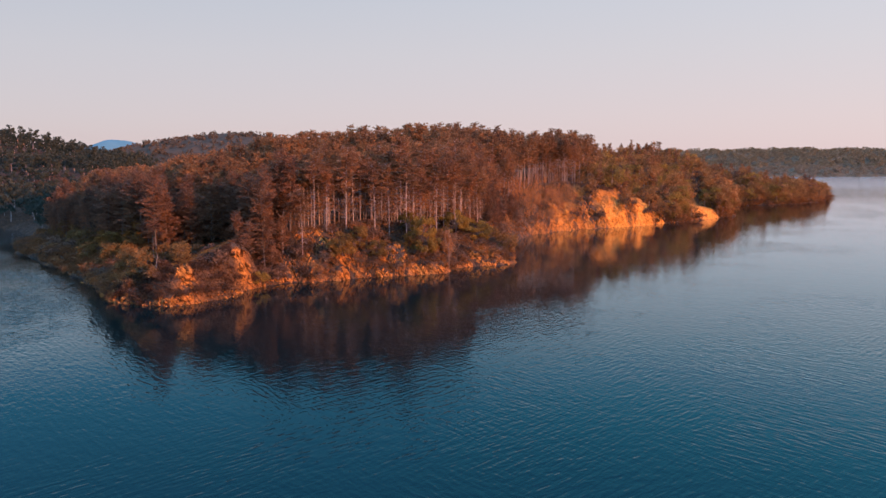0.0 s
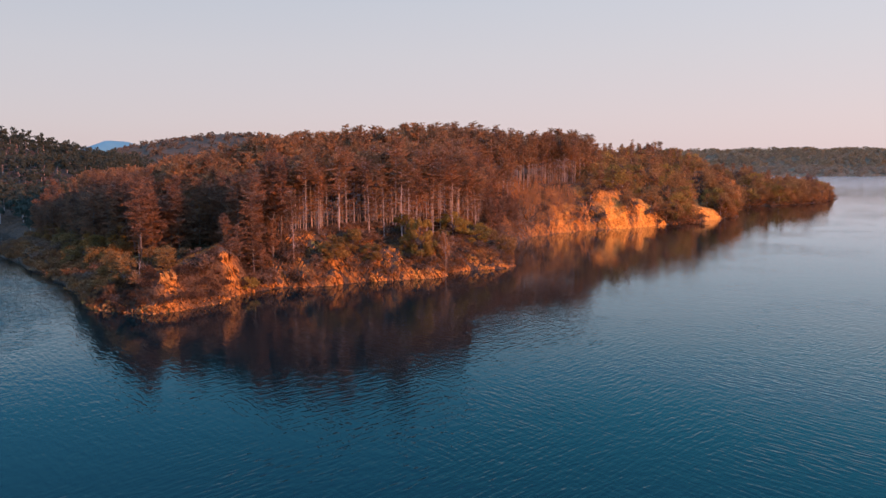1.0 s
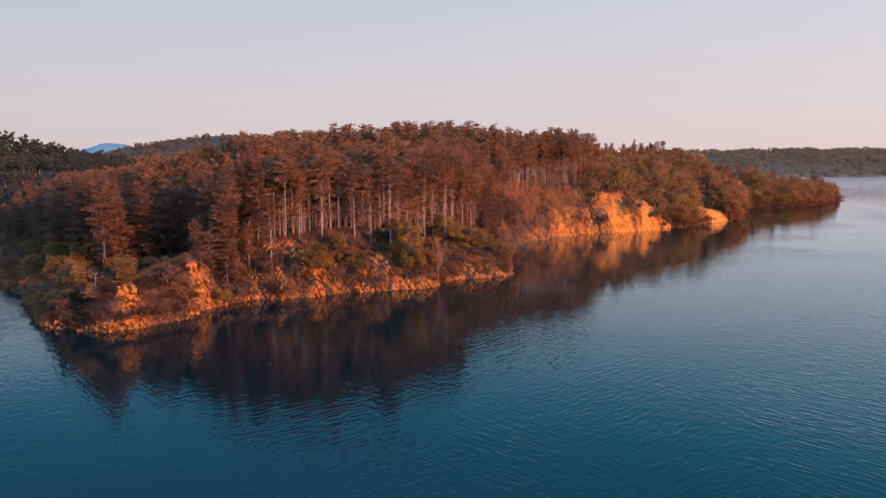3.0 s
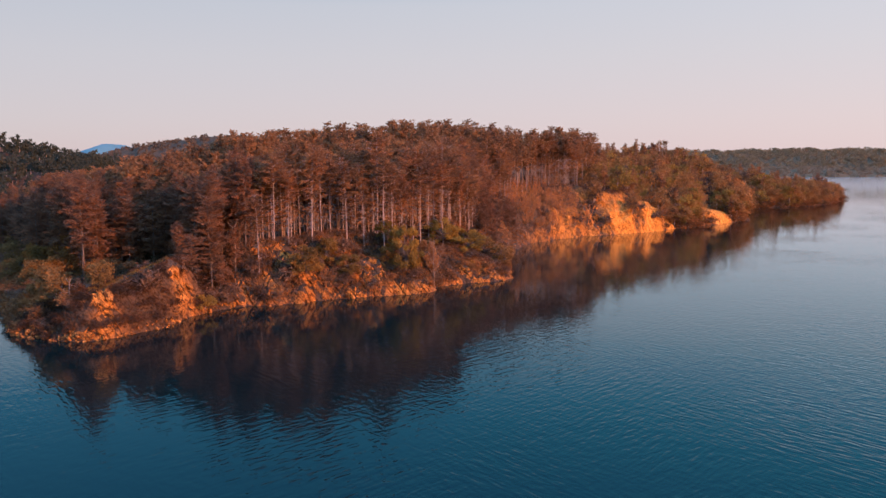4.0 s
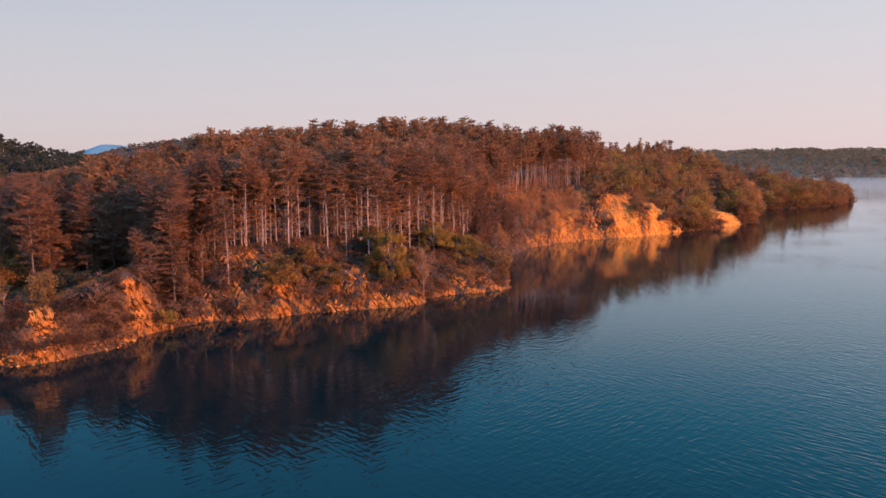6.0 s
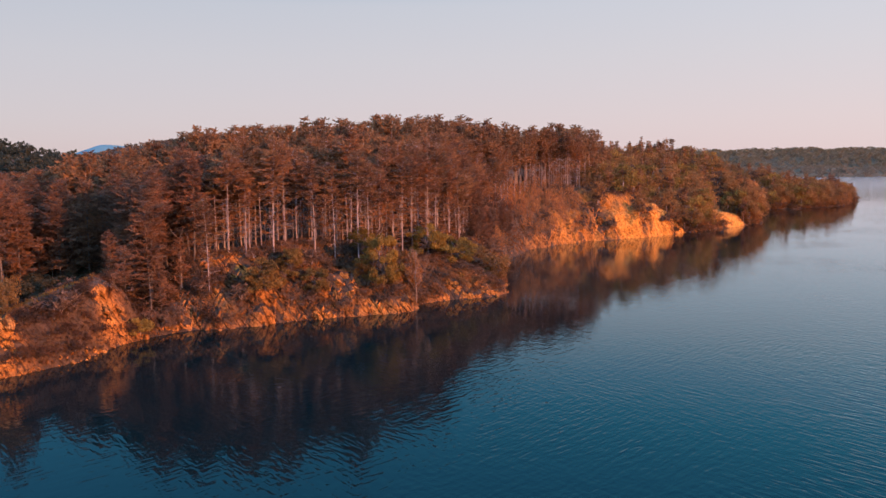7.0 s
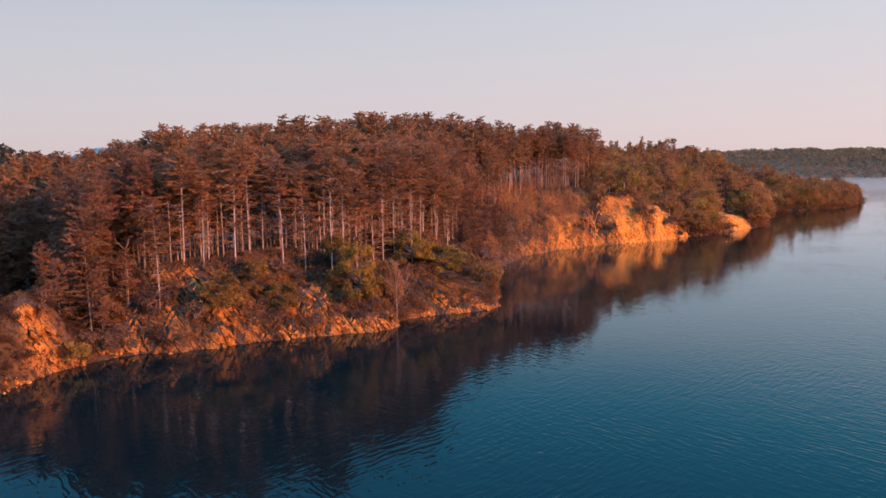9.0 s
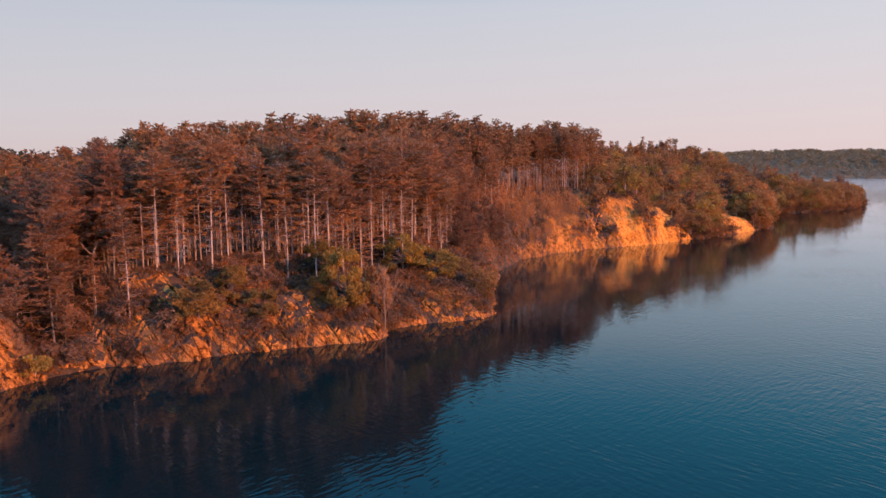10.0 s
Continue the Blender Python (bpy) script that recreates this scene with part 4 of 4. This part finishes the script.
# bushes
bushes = [tree_thing("bush", bush_parts(430 + k, 1.8, 2.0, 234, 0.52), BARK, TWIGS, "brown twiggy bush on the rocky bank", "bush", "bushes on the bank")
          for k in range(3)]
bank = coast_scatter(2500, (-152, 345, 150, 660), lambda x, y, z, d: (d > 1.5) & (d < 13) & (sum(blob(x, y, *p) for p in PATCHES) < 0.3) & (off_crest(x, y) > 3.5) & (blob(x, y, 11, 211, 9) < 0.4) & (blob(x, y, 138, 396, 13) < 0.4), 2.6, 14)
slip = on_ground([(70.5, 347.5), (71.5, 349.5), (69, 346), (86, 350.5), (87, 352.5), (88, 349), (97, 356), (99, 358), (101.5, 359.5), (76, 354), (80, 355.5)], 0.1)
planted(bushes, np.vstack([slip, bank[:220]]), 0.5, 1.5)
shrubs = [tree_thing("shrub", bush_parts(440 + k, 2.0, 2.4, 320, 0.55), BARK, DRYGRASS, "rust coloured shrub at the water's edge", "shrub", "shrubs along the shore")
          for k in range(3)]
shrubs_far = [tree_thing("shore_shrub", bush_parts(448, 2.2, 2.2, 220, 0.66), BARK, DRYGRASS, "brown shrub fringing the far point", "shrub", "shrubs fringing the point")]
inlet = coast_scatter(2500, (-156, -66, 150, 300), lambda x, y, z, d: (d > 0.2) & (d < 9), 2.0, 10)
planted(shrubs, np.vstack([inlet[:150], on_ground([(15, 216.5), (18, 219), (20, 222.5), (9.5, 213), (13, 214.5), (16, 215.5), (6, 209), (19, 216.5), (21, 226), (11.5, 212.5), (3.5, 205.5), (0, 202)], 0.1)]), 0.5, 1.0)
heath = [tree_thing("heath_bush", bush_parts(460 + k, 1.4, 1.6, 252, 0.46), DARKBARK, HEATH, "low dark brown heath bush on the bluff's face", "bush", "heath bushes on the bluff")
         for k in range(3)]
thorns = [tree_thing("thorn_bush", bush_parts(445 + k, 1.6, 1.7, 252, 0.46), BARK, TWIGS, "dark brown thorn bush between the rocks", "bush", "thorn bushes on the bank")
          for k in range(3)]
crags = coast_scatter(2600, (-66, 26, 150, 235), lambda x, y, z, d: (d > 0.5) & (d < 13) & (sum(blob(x, y, *p) for p in PATCHES) < 0.4) & (off_crest(x, y) > 3.0) & (blob(x, y, 11, 211, 9) < 0.4), 1.35, 14)
bluff = coast_scatter(1500, (-64, -40, 149, 182), lambda x, y, z, d: (d > 0.25) & (d < 9) & (sum(blob(x, y, *p) for p in PATCHES) < 0.3) & (off_crest(x, y) > 2.4), 1.1, 11)
planted(heath, bluff[:130], 0.4, 0.95)
planted(thorns, crags[(crags[:, 0] > -42.5) | (crags[:, 1] > 182)][:220], 0.4, 1.0)
point = coast_scatter(3500, (100, 365, 350, 700), lambda x, y, z, d: (d > -0.4) & (d < 4.5) & ~((x > 160) & (y < 515)) & (blob(x, y, 138, 396, 13) < 0.4), 1.8, 6)
planted(shrubs_far, point[:290], 0.8, 1.6)
scrub_spots = coast_scatter(34000, (-155, 345, 150, 660), lambda x, y, z, d: (d > 0.3) & (d < 17) & (fbm(x, y, 7, 3, 91) > -0.3) & ((np.abs(x + 53) > 10.5) | (y > 182)) & (sum(blob(x, y, *p) for p in PATCHES) < 0.45), 0.48, 17)
clumps = np.repeat(scrub_spots, 3, axis=0) + rng.normal(0, 0.25, (len(scrub_spots) * 3, 3)) * (1, 1, 0.4) + (0, 0, 0.25)
sv, sf = tufts(rng, clumps, 0.62, 4, 0.7, 0.2)
tagged(mesh_object("scrub", sv, sf, DRYGRASS, False), "dry rust coloured scrub and grass on the banks", "scrub", kind="stuff")

near_bank = coast_scatter(42000, (-66, 26, 148, 235), lambda x, y, z, d: (d > 0.4) & (d < 13) & (sum(blob(x, y, *p) for p in PATCHES) < 0.25 + 0.55 * rng.random(len(x))), 0.3, 14)
bluff_bank = coast_scatter(26000, (-66, -41, 148, 183), lambda x, y, z, d: (x <= -42.5) & (d > 0.05) & (d < 10) & (off_crest(x, y) > 1.5) & (sum(blob(x, y, *p) for p in PATCHES) < 0.25 + 0.4 * rng.random(len(x))), 0.26, 11)
for part_bank, leaf, name, words in ((near_bank[near_bank[:, 0] > -42.5], DRYGRASS, "dry_grass", "red brown dry grass tufts between the rocks"),
                                     (bluff_bank, HEATH, "bluff_scrub", "dark brown low scrub on the bluff's face")):
    sv, sf = tufts(rng, np.repeat(part_bank, 2, axis=0) + rng.normal(0, 0.18, (len(part_bank) * 2, 3)) * (1, 1, 0.3) + (0, 0, 0.15), 0.5, 4, 0.8, 0.16)
    tagged(mesh_object(name, sv, sf, leaf, False), words, "scrub", kind="stuff")

ridge = coast_scatter(9000, (-64, -42, 148, 182), lambda x, y, z, d: (d > 1.5) & (off_crest(x, y) < 1.7), 0.2, 13)
sv, sf = tufts(rng, ridge + (0, 0, 0.08), 0.42, 5, 1.0, 0.14)
tagged(mesh_object("crest_grass", sv, sf, CRESTGRASS, False), "short olive brown grass along the bluff's crest", "grass", kind="stuff")

under = scatter(20000, (-70, 90, 180, 400), lambda x, y, z, d: (d > 9) & (d < 34 + 16 * (y > 340)), 1.0)
under = np.repeat(under, 3, axis=0) + rng.normal(0, 0.4, (len(under) * 3, 3)) * (1, 1, 0.5) + (0, 0, 0.35)
sv, sf = tufts(rng, under, 0.75, 3, 0.7, 0.2)
tagged(mesh_object("undergrowth", sv, sf, TWIGS, False), "dull brown undergrowth beneath the pines", "undergrowth", kind="stuff")

# trees of the far hill and the far shore
def sprinkled(n, x0, x1, y0, depth, profile):
    """Places on a far ridge's face."""
    x, v = rng.uniform(x0, x1, n), rng.uniform(0.0, 0.62, n)
    y = y0(x) + v * depth
    z = profile(x) * np.sin(np.clip(v * 1.6, 0, 1) * math.pi / 2) ** 0.9 + fbm(x, y, 70, 4, 61) * 7 * np.clip(v * 5, 0, 1) - 1.5
    return np.column_stack([x, y, z])


far_tree = [broadleaf_parts(360 + k, 11, 5.5, 8, 10, 1.5, limbs=False, foot=1.0) for k in range(3)]
wood_stuff("far_hill_wood", sprinkled(1100, -900, 0, *HILL_RUN), far_tree, BARK, FARLEAF, "dark tree crowns on the far hill", "wood")
wood_stuff("far_slope_wood", sprinkled(1500, 640, 1450, *SLOPE_RUN), far_tree, BARK, FARHAZELEAF, "dull tree crowns on the slope beyond the lake", "wood", 1.0, 1.6)
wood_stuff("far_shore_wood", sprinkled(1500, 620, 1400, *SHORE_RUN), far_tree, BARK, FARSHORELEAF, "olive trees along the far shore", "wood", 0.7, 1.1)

# dead wood
def fan_tree(seed, height, spread):
    """A leafless tree: a slim stem that forks low into a fan of rising limbs and fine twigs."""
    r = np.random.default_rng(seed)
    stem = np.array([(0, 0, -0.5), (0.1, 0.05, height * 0.2), (0.0, 0.15, height * 0.42), (0.1, 0.1, height * 0.97)])
    wood = [tube(stem, [0.15, 0.12, 0.09, 0.01], 6)]
    for _ in range(34):
        u = r.uniform(0.22, 0.85)
        o = np.array([np.interp(u, (0.2, 0.42, 0.97), stem[1:, k]) for k in range(3)])
        a, long = r.uniform(0, 6.28), (1.15 - u) * spread * r.uniform(0.7, 1.2)
        tip = o + np.array([math.cos(a) * long, math.sin(a) * long, long * r.uniform(0.9, 1.7)])
        mid = o + (tip - o) * 0.5 - (0, 0, 0.12 * long)
        wood.append(tube([o, mid, tip], [0.06 * (1.2 - u), 0.035 * (1.2 - u), 0.01], 4))
        for _ in range(8):
            w = r.uniform(0.3, 1)
            q = mid + (tip - mid) * w if w > 0.5 else o + (mid - o) * (w * 2)
            wood.append(tube([q, q + (tip - o) * r.uniform(0.12, 0.3) + r.normal(0, 0.25, 3)], [0.018, 0.006], 3))
    return joined(wood), None


bare_tree = tree_thing("bare_tree", fan_tree(450, 11.5, 3.9), DEADTWIG, None, "tall leafless grey tree at the water's edge", "bare tree", "", 24)
bare_tree.matrix_basis = spun(on_ground([(2.3, 201.6)])[0], 0.4, 1.0)


# ---- rocks ----
def rock_shape(seed, size, rough, cuts):
    """An angular rock: a cube-sphere cut by planes and roughened."""
    r = np.random.default_rng(seed)
    bm = bmesh.new()
    bmesh.ops.create_icosphere(bm, subdivisions=2, radius=1.0)
    planes = [(Vector(r.normal(size=3)).normalized(), r.uniform(0.45, 0.8)) for _ in range(cuts)]
    for v in bm.verts:
        for n, dist in planes:
            over = v.co.dot(n) - dist
            if over > 0:
                v.co -= n * over
        v.co += Vector(r.normal(size=3)) * rough
        v.co = Vector((v.co.x * size[0], v.co.y * size[1], v.co.z * size[2]))
    me = bpy.data.meshes.new("rock")
    bm.to_mesh(me)
    bm.free()
    me.materials.append(ROCK)
    return me


boulders = [rock_shape(500 + k, (1.0, 0.8, 0.65), 0.03, 9) for k in range(6)]
shore_rocks = coast_scatter(5000, (-90, 120, 145, 380), lambda x, y, z, d: (d > -0.6) & (d < 2.6) & (z < 1.3), 0.8, 4)
shore_rocks = shore_rocks[rng.random(len(shore_rocks)) < 0.25 + 0.6 * blob(shore_rocks[:, 0], shore_rocks[:, 1], -18, 192, 30)]
rubble = coast_scatter(4000, (-76, -42, 146, 168), lambda x, y, z, d: (d > -0.5) & (d < 2.2) & (z < 1.4), 0.6, 4)
for p in np.vstack([rubble[:120], shore_rocks[:180]]):
    ob = new("boulder", boulders[rng.integers(6)])
    s = 0.22 + 0.65 * rng.random() ** 2.2
    ob.matrix_basis = Matrix.Translation((p[0], p[1], max(p[2], -0.3) + 0.1 * s)) @ Euler(rng.uniform(0, 6.28, 3)).to_matrix().to_4x4() @ Matrix.Scale(s, 4)
    tagged(ob, "angular ochre boulder at the water's edge", "boulder", "boulders along the shore")


def plate(seed):
    """A broken rock plate: a ragged polygon, thick, with worn uneven faces."""
    r = np.random.default_rng(seed)
    n = 9
    ang = np.sort(r.uniform(0, 6.28, n) * 0.35 + np.arange(n) / n * 6.28 * 0.65 + 0.0)
    rad = r.uniform(0.75, 1.1, n)
    ring = np.stack([np.cos(ang) * rad * 2.3, np.sin(ang) * rad * 1.4, np.zeros(n)], 1)
    layers = [(0.85, -0.5), (1.0, -0.3), (1.02, 0.2), (0.93, 0.34)]
    v = np.vstack([ring * k + (0, 0, z) + r.normal(0, 0.06, (n, 3)) for k, z in layers] + [np.array([[0, 0, -0.5], [0, 0, 0.38]])])
    f = []
    for a in range(3):
        for b in range(n):
            c = (b + 1) % n
            f += [(a * n + b, a * n + c, (a + 1) * n + c), (a * n + b, (a + 1) * n + c, (a + 1) * n + b)]
    f += [(4 * n, (b + 1) % n, b) for b in range(n)] + [(4 * n + 1, 3 * n + b, 3 * n + (b + 1) % n) for b in range(n)]
    me = bpy.data.meshes.new("slab")
    me.from_pydata(v.tolist(), [], f)
    me.materials.append(ROCK)
    return me


plates = [plate(540 + k) for k in range(8)]
far_out = coast_scatter(1500, (30, 150, 295, 405), lambda x, y, z, d: (d > 0.3) & (d < 5), 5.0, 6)
out_places = on_ground([(-33, 186), (-30.5, 185.5), (-39.5, 178.5), (-41, 176), (-28, 191), (-25.5, 191.5), (-12, 196), (-9.5, 196.5), (9, 212), (0.5, 199),
                        (-46, 171), (-45, 173.5), (-52, 158), (-54, 156), (-20, 189.5), (-16, 191)])
for p in np.vstack([out_places, far_out[:14]]):
    outcrop = tagged(new("rock_outcrop"), "outcrop of tilted orange rock slabs on the bank", "rock outcrop", "rock outcrops on the bank")
    face = Vector((0.72, 0.02, 0.6)) + Vector(rng.normal(0, 0.12, 3))
    turn = face.to_track_quat("Z", "X").to_matrix().to_4x4() @ Matrix.Rotation(rng.uniform(-0.4, 0.4), 4, "Z")
    outcrop.matrix_basis = Matrix.Translation((p[0], p[1], p[2] - 0.7)) @ turn @ Matrix.Scale(rng.uniform(0.4, 0.8), 4)
    for k in range(rng.integers(3, 6)):
        ob = new("slab", plates[rng.integers(8)])
        ob.parent = outcrop
        ob.matrix_basis = Matrix.Translation((rng.normal(0, 0.6), rng.normal(0, 0.5), (k - 1.5) * 0.62)) @ Euler((rng.normal(0, 0.05), rng.normal(0, 0.05), rng.uniform(-0.6, 0.6))).to_matrix().to_4x4()

# dead stems and snags
def dead_stem(seed, height, fork):
    r = np.random.default_rng(seed)
    wood = [tube([(0, 0, -0.5), (0.05, 0.03, height * 0.5), (0.0, 0.1, height * 0.8)], [0.12, 0.09, 0.06], 6)]
    top = np.array([0.0, 0.1, height * 0.8])
    for a in (0.3, 2.6, 4.4)[: 3 if fork else 1]:
        way = np.array([math.cos(a) * 0.7, math.sin(a) * 0.7, 0.8]) if fork else np.array([0, 0, 1.0])
        wood.append(tube([top - way * 0.1, top + way * height * 0.12, top + way * height * 0.2 + (0, 0, 0.3)], [0.05, 0.04, 0.015], 5))
    for _ in range(14):
        z, a = height * r.uniform(0.3, 0.8), r.uniform(0, 6.28)
        o = np.array([0.03, 0.05, z])
        wood.append(tube([o, o + np.array([math.cos(a), math.sin(a), r.uniform(-0.2, 0.3)]) * r.uniform(0.4, 1.8)], [0.035, 0.01], 3))
    return joined(wood), None


for seed, spot, h, fork in ((460, (-39.4, 187.4), 11.0, True), (464, (4.5, 226.5), 24.5, False), (461, (62.5, 352), 13.5, False), (462, (65, 353), 13.0, False), (463, (-59.5, 156.5), 4.5, True)):
    ob = tree_thing("dead_stem", dead_stem(seed, h, fork), DEADWOOD, None, "bare silvery dead tree stem among the pines", "dead tree", "dead stems", 18)
    ob.matrix_basis = spun(on_ground([spot])[0], seed * 1.3, 1.0)

# a pale fallen stem between the pines
log_points = [(-34.5, 200.6), (-31.5, 201.2), (-28.4, 201.4), (-25.6, 202.2)]
log_foot = on_ground(log_points, -0.35)
fallen = tree_thing("fallen_log", ((lambda vf: (vf[0], [vf[1]]))(tube(log_foot - log_foot[0], [0.15, 0.13, 0.1, 0.05], 6)), None), DEADWOOD, None,
                    "pale fallen stem lying between the pines", "fallen log", "")
fallen.matrix_basis = Matrix.Translation(log_foot[0])
